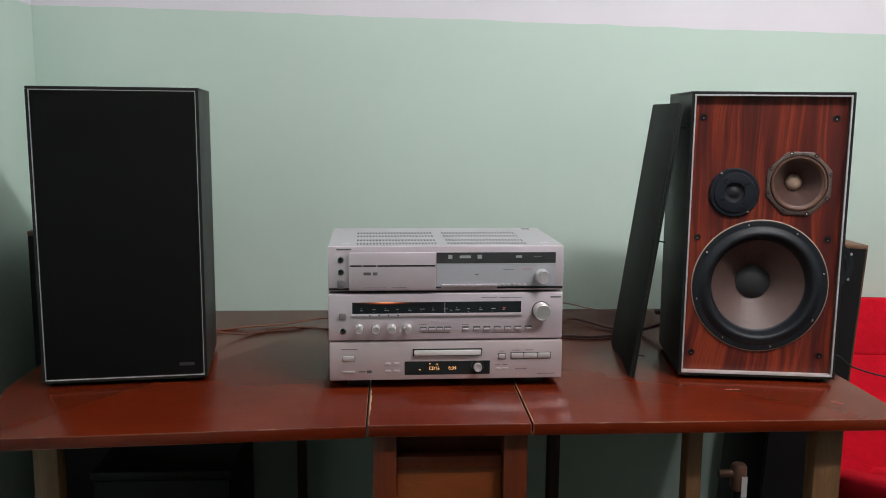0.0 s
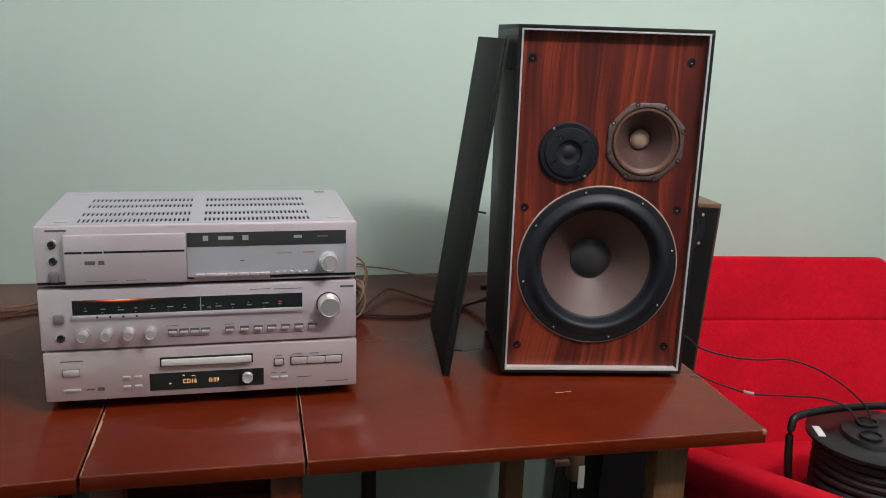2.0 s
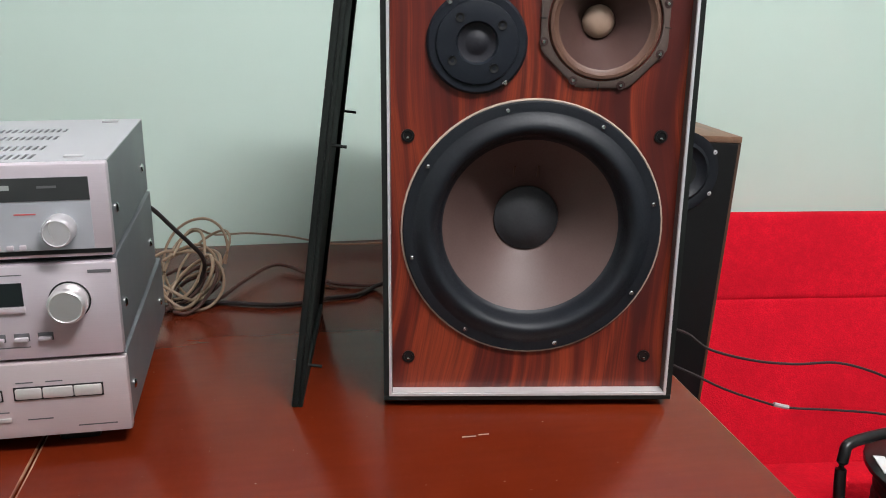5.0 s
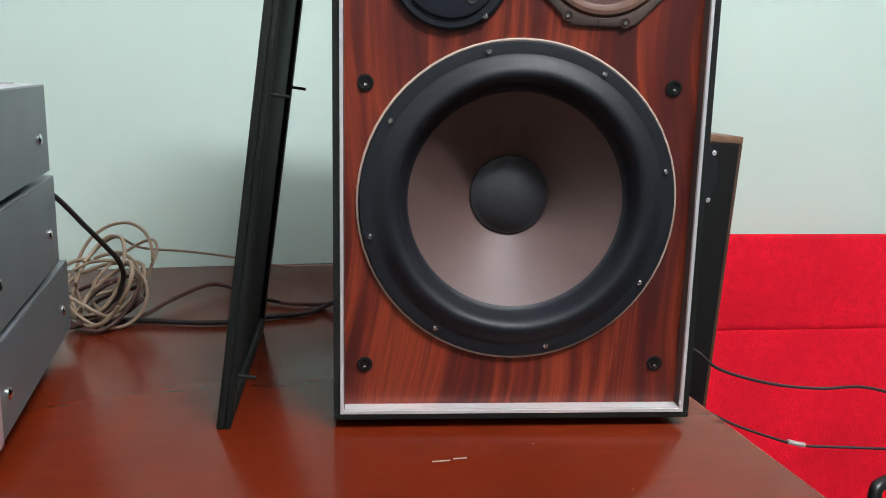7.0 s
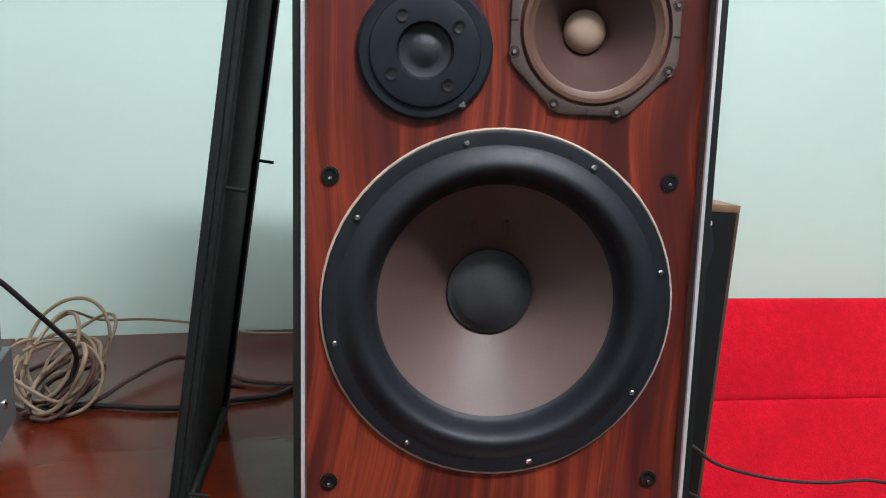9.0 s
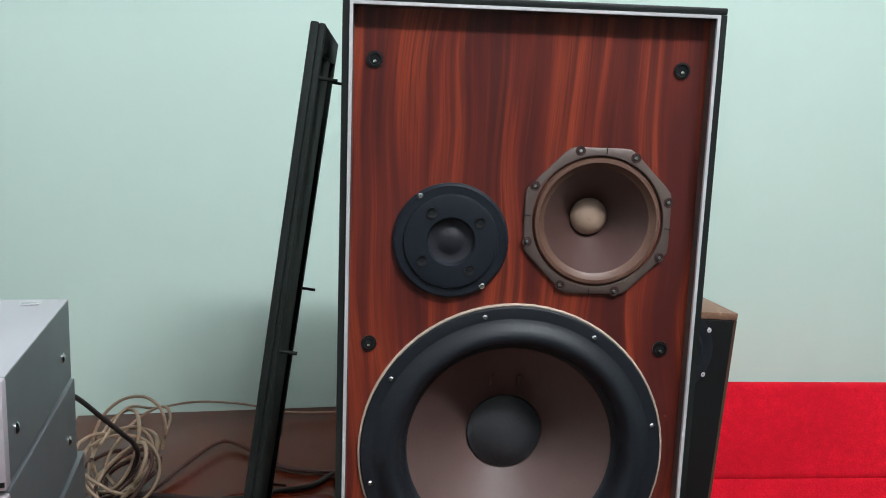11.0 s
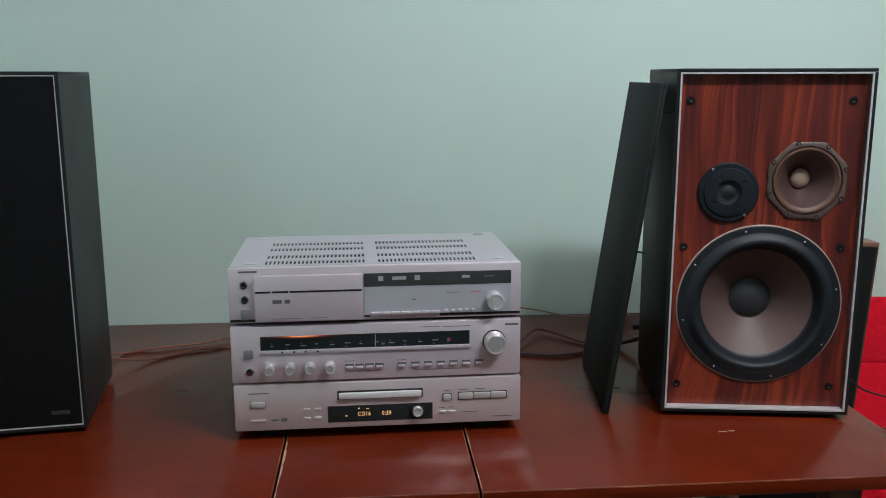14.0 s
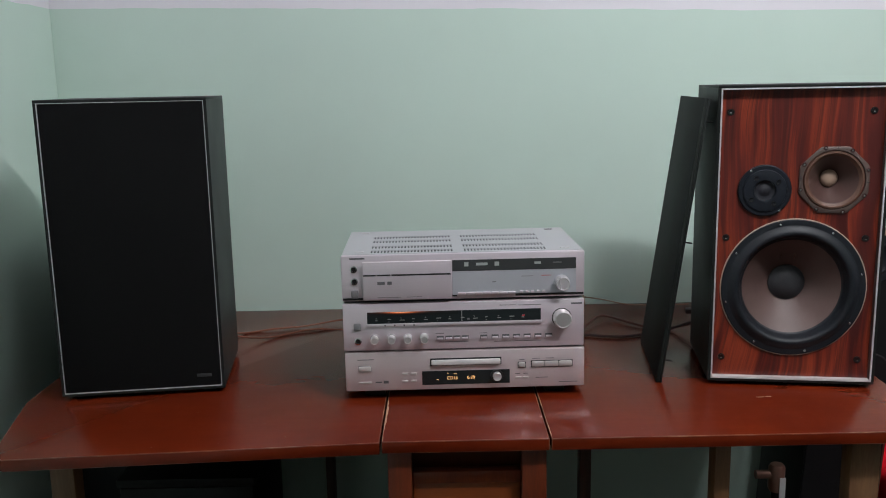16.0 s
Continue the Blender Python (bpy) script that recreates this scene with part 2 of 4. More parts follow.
TRAY = plain("bright_tray", (0.72, 0.70, 0.70), 0.3, 0.3, 0.04)
# dark grey that paints the shadow outlining the receiver's buttons
BUTTON_SHADOW = plain("button_shadow_grey", (0.10, 0.095, 0.10), 0.5, 0, 0.1)
GREY_BTN = plain("grey_button", (0.20, 0.19, 0.20), 0.4, 0.3, 0.1)
PALE_BTN = plain("pale_button", (0.60, 0.56, 0.545), 0.35, 0.4, 0.05)
PRINT = plain("grey_print", (0.10, 0.095, 0.10), 0.6, 0, 0.1)
BADGE = plain("dim_badge", (0.045, 0.045, 0.048), 0.4, 0.2, 0.1)
RED_PRINT = plain("red_print", (0.50, 0.09, 0.09), 0.6, 0, 0.1)
DIM_PRINT = plain("dim_dial_print", (0.20, 0.20, 0.19), 0.5, 0, 0.2)
PALE_PRINT = plain("pale_print", (0.30, 0.31, 0.30), 0.5, 0, 0.1)
WINDOW = plain("dark_dial_window", (0.014, 0.018, 0.019), 0.14, 0, 0.3)
TAPE_WINDOW = plain("smoky_display_window", (0.040, 0.042, 0.042), 0.16, 0.1, 0.35)
LOWER_PANEL = plain("grey_silver_panel", (0.52, 0.53, 0.57), 0.3, 0.4, 0.04)
AMBER = glowing("amber_digits", (1.0, 0.55, 0.20), 0.85)
RED_LED = glowing("red_indicator", (0.5, 0.02, 0.03), 0.10)
RUBBER = plain("black_rubber", (0.0062, 0.0082, 0.0120), 0.54, 0, 0.25, 60, 0.14, 0.38)
CONE = plain("brown_paper_cone", (0.090, 0.051, 0.044), 0.56, 0.05, 0.30, 70, 0.015, 0.6)
CAP = plain("grey_dust_cap", (0.030, 0.031, 0.035), 0.6, 0, 0.5, 40, 0.4)
GASKET = plain("pale_gasket", (0.42, 0.33, 0.26), 0.6, 0, 0.25)
MID_FRAME = plain("grey_beige_pressed_steel", (0.090, 0.065, 0.055), 0.5, 0.2, 0.25)
MID_SURROUND = plain("tan_surround", (0.100, 0.050, 0.033), 0.5, 0, 0.15)
MID_CONE = plain("mid_paper_cone", (0.070, 0.037, 0.032), 0.34, 0.05, 0.1, 40, 0.05)
RECESS = plain("dark_red_screw_recess", (0.035, 0.010, 0.009), 0.6, 0, 0.2)
MID_CAP = plain("tan_dust_cap", (0.36, 0.245, 0.18), 0.5, 0, 0.1)
TWEETER = plain("blue_black_plastic", (0.0085, 0.0112, 0.0165), 0.5, 0, 0.15, 60, 0.15, 0.28)
TWEETER_DOME = plain("tweeter_dome", (0.0075, 0.0075, 0.0125), 0.55, 0, 0.15)
RED_CLOTH = cloth("red_wool_upholstery", (0.66, 0.0042, 0.0195), 420.0, 0.7, 0.40)
CABLE = plain("black_cable", (0.018, 0.013, 0.012), 0.7, 0, 0.2)
BROWN_CABLE = plain("brown_cable", (0.06, 0.024, 0.016), 0.7, 0, 0.2)
PALE_BROWN_CABLE = plain("pale_brown_cable", (0.15, 0.06, 0.03), 0.6, 0, 0.25)
TAN_CABLE = plain("tan_cable", (0.25, 0.18, 0.115), 0.5, 0, 0.2)
BARE = plain("bare_rubbed_wood", (0.36, 0.20, 0.12), 0.6, 0, 0.4, 90)
MATT_BLACK = plain("matt_black_board", (0.0055, 0.005, 0.0055), 0.5, 0, 0.25, 60, 0.15, 0.22)
BRASS = plain("old_brass", (0.28, 0.15, 0.11), 0.4, 0.5, 0.2)
LABEL = plain("white_label", (0.75, 0.75, 0.74), 0.6, 0, 0.04)
BACKING = plain("dark_interior", (0.006, 0.006, 0.006), 0.9, 0, 0.2)


# ---- building helpers ----
def part(name, bm, mat, parent=None, label="", smooth=40):
    me = bpy.data.meshes.new(name)
    bmesh.ops.recalc_face_normals(bm, faces=bm.faces)
    bm.to_mesh(me)
    bm.free()
    for m in mat if isinstance(mat, (list, tuple)) else [mat]:
        me.materials.append(m)
    if smooth:
        me.polygons.foreach_set("use_smooth", [True] * len(me.polygons))
        me.set_sharp_from_angle(angle=radians(smooth))
    ob = new(name, me)
    ob.parent = parent
    if label:
        ob["label"] = label
    return ob


def thing(name, m, label, category, group="", kind=""):
    ob = new(name)
    ob.empty_display_size = 0.05
    ob.matrix_basis = m
    return tagged(ob, label, category, group, kind)


def box(bm, x0, x1, y0, y1, z0, z1, bevel=0.0, seg=2, slot=0):
    vs = [bm.verts.new(p) for p in ((x0, y0, z0), (x1, y0, z0), (x1, y1, z0), (x0, y1, z0), (x0, y0, z1), (x1, y0, z1), (x1, y1, z1), (x0, y1, z1))]
    fs = [bm.faces.new([vs[i] for i in q]) for q in ((3, 2, 1, 0), (4, 5, 6, 7), (0, 1, 5, 4), (1, 2, 6, 5), (2, 3, 7, 6), (3, 0, 4, 7))]
    if bevel:
        es = list({e for f in fs for e in f.edges})
        out = bmesh.ops.bevel(bm, geom=es, offset=bevel, segments=seg, profile=0.5, affect="EDGES", clamp_overlap=True)
        for f in out["faces"]:
            f.material_index = slot
    return bm


def boxed(*a, **k):
    return box(bmesh.new(), *a, **k)


def lathe(profile, cx=0.0, cz=0.0, seg=48, bm=None, outline=None):
    """Turns (radius, y) pairs round an axis along y through (cx, cz). outline(a) scales the radius of the first ring."""
    bm = bm or bmesh.new()
    rings = []
    for i, (r, y) in enumerate(profile):
        if r < 1e-6:
            rings.append([bm.verts.new((cx, y, cz))])
            continue
        ring = []
        for s in range(seg):
            a = 2 * math.pi * s / seg
            q = r * (outline(a) if outline and i in (0, 1, 2) else 1.0)
            ring.append(bm.verts.new((cx + q * math.cos(a), y, cz + q * math.sin(a))))
        rings.append(ring)
    for a, b in zip(rings, rings[1:]):
        for s in range(seg):
            t = (s + 1) % seg
            if len(a) == 1 and len(b) == 1:
                continue
            if len(a) == 1:
                bm.faces.new((a[0], b[t], b[s]))
            elif len(b) == 1:
                bm.faces.new((a[s], a[t], b[0]))
            else:
                bm.faces.new((a[s], a[t], b[t], b[s]))
    return bm


def smooth_line(pts, steps=8):
    pts = [Vector(p) for p in pts]
    ext = [pts[0] * 2 - pts[1]] + pts + [pts[-1] * 2 - pts[-2]]
    out = []
    for i in range(1, len(ext) - 2):
        p0, p1, p2, p3 = ext[i - 1:i + 3]
        for s in range(steps):
            t = s / steps
            out.append(0.5 * ((2 * p1) + (p2 - p0) * t + (2 * p0 - 5 * p1 + 4 * p2 - p3) * t * t + (3 * p1 - p0 - 3 * p2 + p3) * t ** 3))
    out.append(pts[-1])
    return out


def tube(pts, r, sides=8, steps=8, bm=None):
    bm = bm or bmesh.new()
    line = smooth_line(pts, steps)
    up = Vector((0.13, 0.21, 0.97))
    rings = []
    for i, p in enumerate(line):
        d = (line[min(i + 1, len(line) - 1)] - line[max(i - 1, 0)]).normalized()
        s = d.cross(up)
        if s.length < 0.05:
            s = d.cross(Vector((1, 0, 0)))
        s.normalize()
        u = s.cross(d)
        rings.append([bm.verts.new(p + (s * math.cos(a) + u * math.sin(a)) * r) for a in (2 * math.pi * k / sides for k in range(sides))])
    for a, b in zip(rings, rings[1:]):
        for k in range(sides):
            bm.faces.new((a[k], a[(k + 1) % sides], b[(k + 1) % sides], b[k]))
    bm.faces.new(rings[0])
    bm.faces.new(rings[-1][::-1])
    return bm


def holed_board(w0, w1, z0, z1, y, holes, seg=48):
    """A flat board in the plane y with round holes (cx, cz, r), each with a short rim going back."""
    bm = bmesh.new()
    edges = []
    loop = [bm.verts.new((x, y, z)) for x, z in ((w0, z0), (w1, z0), (w1, z1), (w0, z1))]
    edges += [bm.edges.new((loop[i], loop[(i + 1) % 4])) for i in range(4)]
    rims = []
    for cx, cz, r in holes:
        ring = [bm.verts.new((cx + r * math.cos(2 * math.pi * s / seg), y, cz + r * math.sin(2 * math.pi * s / seg))) for s in range(seg)]
        edges += [bm.edges.new((ring[i], ring[(i + 1) % seg])) for i in range(seg)]
        rims.append(ring)
    bmesh.ops.triangle_fill(bm, edges=edges, use_beauty=True)
    for ring in rims:
        deep = [bm.verts.new(v.co + Vector((0, 0.012, 0))) for v in ring]
        for i in range(seg):
            j = (i + 1) % seg
            bm.faces.new((ring[i], ring[j], deep[j], deep[i]))
    return bm


def ring_frame(x0, x1, z0, z1, width, y0, y1, slope=0.0, bm=None):
    """A rectangular picture-frame ring from y0 (front) to y1; its inner side slopes inwards going back."""
    bm = bm or bmesh.new()

    def rect(d, y):
        return [bm.verts.new(p) for p in ((x0 + d, y, z0 + d), (x1 - d, y, z0 + d), (x1 - d, y, z1 - d), (x0 + d, y, z1 - d))]
    loops = [rect(0, y1), rect(0, y0), rect(width, y0), rect(width + slope, y1)]
    for a, b in zip(loops, loops[1:] + loops[:1]):
        for i in range(4):
            j = (i + 1) % 4
            bm.faces.new((a[i], a[j], b[j], b[i]))
    return bm


def dome_screw(parent, x, z, y, r=0.0032, mat=None, name="screw"):
    return part(name, lathe([(r, y + 0.001), (r, y - 0.0008), (r * 0.6, y - 0.0018), (r * 0.25, y - 0.0018), (r * 0.2, y - 0.0006), (0, y - 0.0006)], x, z, 12), mat or CHROME, parent)


# ---- the room ----
X0, X1, Y0, Y1, TOP = -0.815, 3.5, -4.2, 2.245, 2.75
tagged(part("floor", boxed(X0 - 0.1, X1 + 0.1, Y0 - 0.1, Y1 + 0.1, -0.1, 0), FLOOR), "brown wooden floor under the table", "floor", kind="structure")
tagged(part("ceiling", boxed(X0 - 0.1, X1 + 0.1, Y0 - 0.1, Y1 + 0.1, TOP, TOP + 0.1), CEIL), "plain white ceiling", "ceiling", kind="structure")
tagged(part("wall_north", boxed(X0 - 0.1, X1 + 0.1, Y1, Y1 + 0.1, 0, TOP), WALL), "wall painted pale green below and white above", "wall", kind="structure")
tagged(part("wall_west", boxed(X0 - 0.1, X0, Y0, Y1 - 0.001, 0, TOP), WALL), "side wall painted pale green below and white above", "wall", kind="structure")
# east and south walls are added out of view; their colour tunes the fill
tagged(part("wall_east", boxed(X1, X1 + 0.1, Y0, Y1 - 0.001, 0, TOP), BOUNCE_WALL), "unseen grey-green side wall added to close the room", "wall", kind="structure")
tagged(part("wall_south", boxed(X0, X1, Y0 - 0.1, Y0, 0, TOP), BOUNCE_WALL), "unseen grey-green wall added to close the room", "wall", kind="structure")

door = thing("door_1", pose(1.785, Y1 - 0.003, 0), "white painted door with plain casing beside the red chair", "door", "", "structure")
part("casing", boxed(0, 0.075, -0.018, -0.0005, 0, 2.10, bevel=0.003), WHITE_WALL, door)
part("casing", boxed(0.885, 0.960, -0.018, -0.0005, 0, 2.10, bevel=0.003), WHITE_WALL, door)
part("casing", boxed(0, 0.960, -0.018, -0.0005, 2.1005, 2.175, bevel=0.003), WHITE_WALL, door)
part("leaf", boxed(0.077, 0.883, -0.010, -0.0008, 0.005, 2.098, bevel=0.002), WHITE_WALL, door)

# ---- drop-leaf table ----
TZ, TF, TB = 0.761, 1.390, 2.224
table = thing("drop_leaf_table", pose(0, 0, 0), "red-brown lacquered drop-leaf table with worn edges and both leaves raised", "table")


def leaf(name, x0, x1, y0=TF, label=""):
    return part(name, boxed(x0, x1, y0, TB, TZ - 0.020, TZ, bevel=0.0016, seg=2, slot=1), [TABLE, WORN], table, label)


leaf("tabletop", -0.0025, 0.2600, TF, "narrow fixed middle board with rubbed edges")
bm = bmesh.new()
outline = [(-0.0055, 1.387), (-0.0055, TB), (-0.650, TB), (-0.650, 1.600), (-0.618, 1.455), (-0.596, 1.366), (-0.574, 1.350)]
top, low = ([bm.verts.new((x, y, z)) for x, y in outline] for z in (TZ, TZ - 0.020))
bm.faces.new(top)
bm.faces.new(low[::-1])
for i in range(len(outline)):
    j = (i + 1) % len(outline)
    bm.faces.new((top[j], top[i], low[i], low[j]))
bmesh.ops.recalc_face_normals(bm, faces=bm.faces)
out = bmesh.ops.bevel(bm, geom=[e for e in bm.edges if abs(e.verts[0].co.z - e.verts[1].co.z) < 0.001], offset=0.0016, segments=2, profile=0.5, affect="EDGES")
for f in out["faces"]:
    f.material_index = 1
part("leaf", bm, [TABLE, WORN], table, "raised leaf with a cut-off corner")
leaf("leaf", 0.2628, 0.893, TF)
for x0, x1 in ((0.005, 0.043), (0.218, 0.257)):
    part("stile", boxed(x0, x1, 1.405, 1.440, 0.0, TZ - 0.0205, bevel=0.002), TABLE_FRAME, table)
    part("back_post", boxed(x0, x1, 2.150, 2.190, 0.0, TZ - 0.0205, bevel=0.002), TABLE_FRAME, table)
part("inner_board", boxed(0.0310, 0.2390, 1.470, 1.482, 0.40, TZ - 0.0210), TABLE_FRAME, table)
part("top_strip", boxed(0.0435, 0.2175, 1.418, 1.440, 0.676, 0.696, bevel=0.002), TABLE_FRAME, table)
part("drawer_front", boxed(0.0435, 0.2175, 1.424, 1.440, 0.47, 0.6755, bevel=0.003), PANEL_WOOD, table, "orange-brown wooden front panel")
part("rail", boxed(0.0435, 0.2175, 1.412, 1.436, 0.40, 0.468, bevel=0.002), TABLE_FRAME, table)
for x0, x1 in ((0.012, 0.030), (0.240, 0.258)):
    part("side_panel", boxed(x0, x1, 1.4405, 2.1495, 0.10, TZ - 0.0205), TABLE_FRAME, table)
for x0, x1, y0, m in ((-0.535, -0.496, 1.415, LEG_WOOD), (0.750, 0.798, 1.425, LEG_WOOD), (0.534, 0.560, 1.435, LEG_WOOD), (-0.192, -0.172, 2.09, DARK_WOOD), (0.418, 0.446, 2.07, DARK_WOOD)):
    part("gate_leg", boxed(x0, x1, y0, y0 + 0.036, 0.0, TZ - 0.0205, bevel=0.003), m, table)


def rubbed_seam(x, y0, y1, wide, seed):
    """Bare wood showing along the edge of a board, a strip of uneven width that thins out in places."""
    rs, bm, rows = random.Random(seed), bmesh.new(), []
    n = int((y1 - y0) / 0.004)
    w = wide * 0.6
    for i in range(n + 1):
        w = min(wide, max(wide * 0.12, w + wide * rs.uniform(-0.28, 0.28)))
        y = y0 + (y1 - y0) * i / n
        rows.append([bm.verts.new(p) for p in ((x, y, TZ + 0.0002), (x, y, TZ + 0.0004), (x + w, y, TZ + 0.0004), (x + w, y, TZ + 0.0002))])
    for a, b in zip(rows, rows[1:]):
        for k in range(4):
            bm.faces.new((a[k], a[(k + 1) % 4], b[(k + 1) % 4], b[k]))
    part("rubbed_edge", bm, BARE, table, "pale bare wood along the rubbed seam")


rubbed_seam(-0.0020, TF + 0.002, 1.570, 0.0034, 3)
rubbed_seam(0.2632, TF + 0.010, 1.66, 0.0014, 5)

# ---- loudspeakers ----
SW, SD = 0.2850, 0.240


def cabinet(ob, SH, rim=0.0024):
    """Open-fronted black box with a silver frame round the recess. Local x to the side, -y to the front, z up from the base."""
    h, t = SW / 2, 0.0050
    part("top_board", boxed(-h, h, 0, SD, SH - t, SH, bevel=0.0010), CABINET, ob)
    part("bottom_board", boxed(-h, h, 0, SD, 0, t, bevel=0.0010), CABINET, ob)
    for a in (-h, h - t):
        part("side_board", boxed(a, a + t, 0.0006, SD, t + 0.0002, SH - t - 0.0002), CABINET, ob)
    part("back_board", boxed(-h + t + 0.0002, h - t - 0.0002, SD - 0.012, SD - 0.0004, t + 0.0002, SH - t - 0.0002), CABINET, ob)
    for a in (-h + 0.03, h - 0.03):
        for c in (0.03, SD - 0.03):
            part("foot", boxed(a - 0.012, a + 0.012, c - 0.012, c + 0.012, -0.0073, -0.0002, bevel=0.001), BLACK, ob)
    x0, x1, z0, z1 = -h + t + 0.0003, h - t - 0.0003, t + 0.0004, SH - t - 0.0004
    part("trim_frame", ring_frame(x0, x1, z0, z1, rim, -0.0010, 0.0018, 0.0002), TRIM, ob, "thin silver frame")
    # lamp light put into colour: sides darkened for shade, lower strip kept bright
    part("shaded_reveal", ring_frame(x0, x1, z0, z1, rim + 0.0003, 0.0020, 0.0117, 0.0004), TRIM_SHADED, ob, "inner side of the silver frame, darkened for shade")
    part("lit_sill", boxed(x0 + rim + 0.0008, x1 - rim - 0.0008, 0.0004, 0.0116, z0 + rim + 0.0004, z0 + rim + 0.0012), TRIM, ob, "lower inner side of the frame, kept bright silver as lit")
    return x0, x1, z0, z1


def screw_cup(ob, x, z, y):
    cup = part("grille_socket", lathe([(0.0062, y + 0.0002), (0.0062, y - 0.0014), (0.0045, y - 0.0016), (0.0040, y - 0.0004), (0, y - 0.0003)], x, z, 20), BLACK, ob)
    part("pin", lathe([(0.0013, y), (0.0013, y - 0.0022), (0, y - 0.0028)], x, z - 0.0018, 8), CHROME, cup)


def woofer(ob, cx, cz, y):
    w = part("woofer", lathe([(0.1222, y + 0.0005), (0.1222, y - 0.0035), (0.1212, y - 0.0046), (0.1170, y - 0.0050), (0.1128, y - 0.0051), (0.1120, y - 0.0040)], cx, cz, 64), RUBBER, ob, "black woofer with brown paper cone")
    part("gasket", lathe([(0.1242, y + 0.0004), (0.1242, y - 0.0018), (0.1232, y - 0.0024), (0.1224, y - 0.0022)], cx, cz, 64), GASKET, w)
    part("surround", lathe([(0.1132, y - 0.0049), (0.1108, y - 0.0056), (0.1080, y - 0.0072), (0.1050, y - 0.0094), (0.1020, y - 0.0111), (0.0990, y - 0.0118), (0.0962, y - 0.0112), (0.0936, y - 0.0088), (0.0914, y - 0.0046), (0.0898, y + 0.0008), (0.0882, y + 0.0055), (0.0864, y + 0.0080), (0.0845, y + 0.0092)], cx, cz, 72), RUBBER, w)
    part("cone", lathe([(0.0846, y + 0.0091), (0.0700, y + 0.0195), (0.0500, y + 0.0340), (0.0300, y + 0.0485)], cx, cz, 64), CONE, w)
    part("dust_cap", lathe([(0.0325, y + 0.0470), (0.0318, y + 0.0445), (0.0302, y + 0.0440), (0.0280, y + 0.0425), (0.0220, y + 0.0388), (0.0140, y + 0.0362), (0.0070, y + 0.0350), (0, y + 0.0346)], cx, cz, 48), CAP, w)
    for dx in (-0.0145, 0.0085):
        lead = bmesh.new()
        tube([(cx + dx, y + 0.0365, cz + 0.044), (cx + dx, y + 0.0320, cz + 0.050), (cx + dx, y + 0.0285, cz + 0.056)], 0.0014, 6, 4, lead)
        part("lead_joint", lead, MID_SURROUND, w)
    for k in range(8):
        a = radians(13 + 45 * k)
        dome_screw(w, cx + 0.1162 * math.cos(a), cz + 0.1162 * math.sin(a), y - 0.0052, 0.0022)
    return w


def tweeter(ob, cx, cz, y):
    t = part("tweeter", lathe([(0.0452, y + 0.0003), (0.0452, y - 0.0026), (0.0430, y - 0.0050), (0.0370, y - 0.0050), (0.0362, y - 0.0070), (0.0350, y - 0.0074), (0.0190, y - 0.0070), (0.0180, y - 0.0055), (0.0172, y - 0.0030)], cx, cz, 56), TWEETER, ob, "round blue-black tweeter")
    part("dome", lathe([(0.0172, y - 0.0028), (0.0120, y - 0.0012), (0.0095, y - 0.0018), (0.0070, y - 0.0030), (0.0035, y - 0.0038), (0, y - 0.0040)], cx, cz, 32), TWEETER_DOME, t)
    for a in (20, 110, 200, 290):
        q = radians(a + 15)
        part("plug", lathe([(0.0042, y - 0.0070), (0.0042, y - 0.0080), (0.0030, y - 0.0078), (0, y - 0.0064)], cx + 0.0268 * math.cos(q), cz + 0.0268 * math.sin(q), 16), BLACK, t)
    for dx, dz in ((-0.0245, 0.0345), (0.0255, -0.0345)):
        dome_screw(t, cx + dx, cz + dz, y - 0.0044, 0.0024)


def midrange(ob, cx, cz, y):
    def octagon(a):
        q = (a + math.pi / 8) % (math.pi / 4) - math.pi / 8
        return 0.955 / math.cos(q) if abs(q) < 0.36 else 0.955 / math.cos(0.36)
    m = part("midrange_driver", lathe([(0.0600, y + 0.0003), (0.0600, y - 0.0022), (0.0588, y - 0.0030), (0.0518, y - 0.0030), (0.0512, y - 0.0002)], cx, cz, 64, None, octagon), MID_FRAME, ob, "eight-sided midrange driver with tan paper cone")
    part("surround", lathe([(0.0506, y + 0.0006), (0.0490, y - 0.0030), (0.0462, y - 0.0032), (0.0438, y - 0.0002), (0.0415, y + 0.0014)], cx, cz, 56), MID_SURROUND, m)
    part("cone", lathe([(0.0417, y + 0.0013), (0.0330, y + 0.0125), (0.0220, y + 0.0250), (0.0130, y + 0.0345)], cx, cz, 56), MID_CONE, m)
    part("dust_cap", lathe([(0.0152, y + 0.0310), (0.0142, y + 0.0285), (0.0115, y + 0.0258), (0.0070, y + 0.0238), (0, y + 0.0230)], cx, cz, 40), MID_CAP, m)
    for k in range(8):
        q = radians(17 + 45 * k)
        sx, sz = cx + 0.0572 * math.cos(q), cz + 0.0572 * math.sin(q)
        part("screw_recess", lathe([(0.0040, y - 0.0026), (0.0040, y - 0.0032), (0.0034, y - 0.0033), (0.0030, y - 0.0030), (0, y - 0.0030)], sx, sz, 14), RECESS, m)
        dome_screw(m, sx, sz, y - 0.0028, 0.0020)
    for k in range(4):
        q = radians(90 * k - 4)
        s = boxed(-0.0004, 0.0004, y - 0.0034, y - 0.0026, -0.0030, 0.0030)
        bmesh.ops.rotate(s, verts=s.verts, cent=(0, 0, 0), matrix=Matrix.Rotation(-q + math.pi / 2, 3, "Y"))
        bmesh.ops.translate(s, verts=s.verts, vec=(cx + 0.0560 * math.cos(q), 0, cz + 0.0560 * math.sin(q)))
        part("frame_slit", s, BLACK, m)


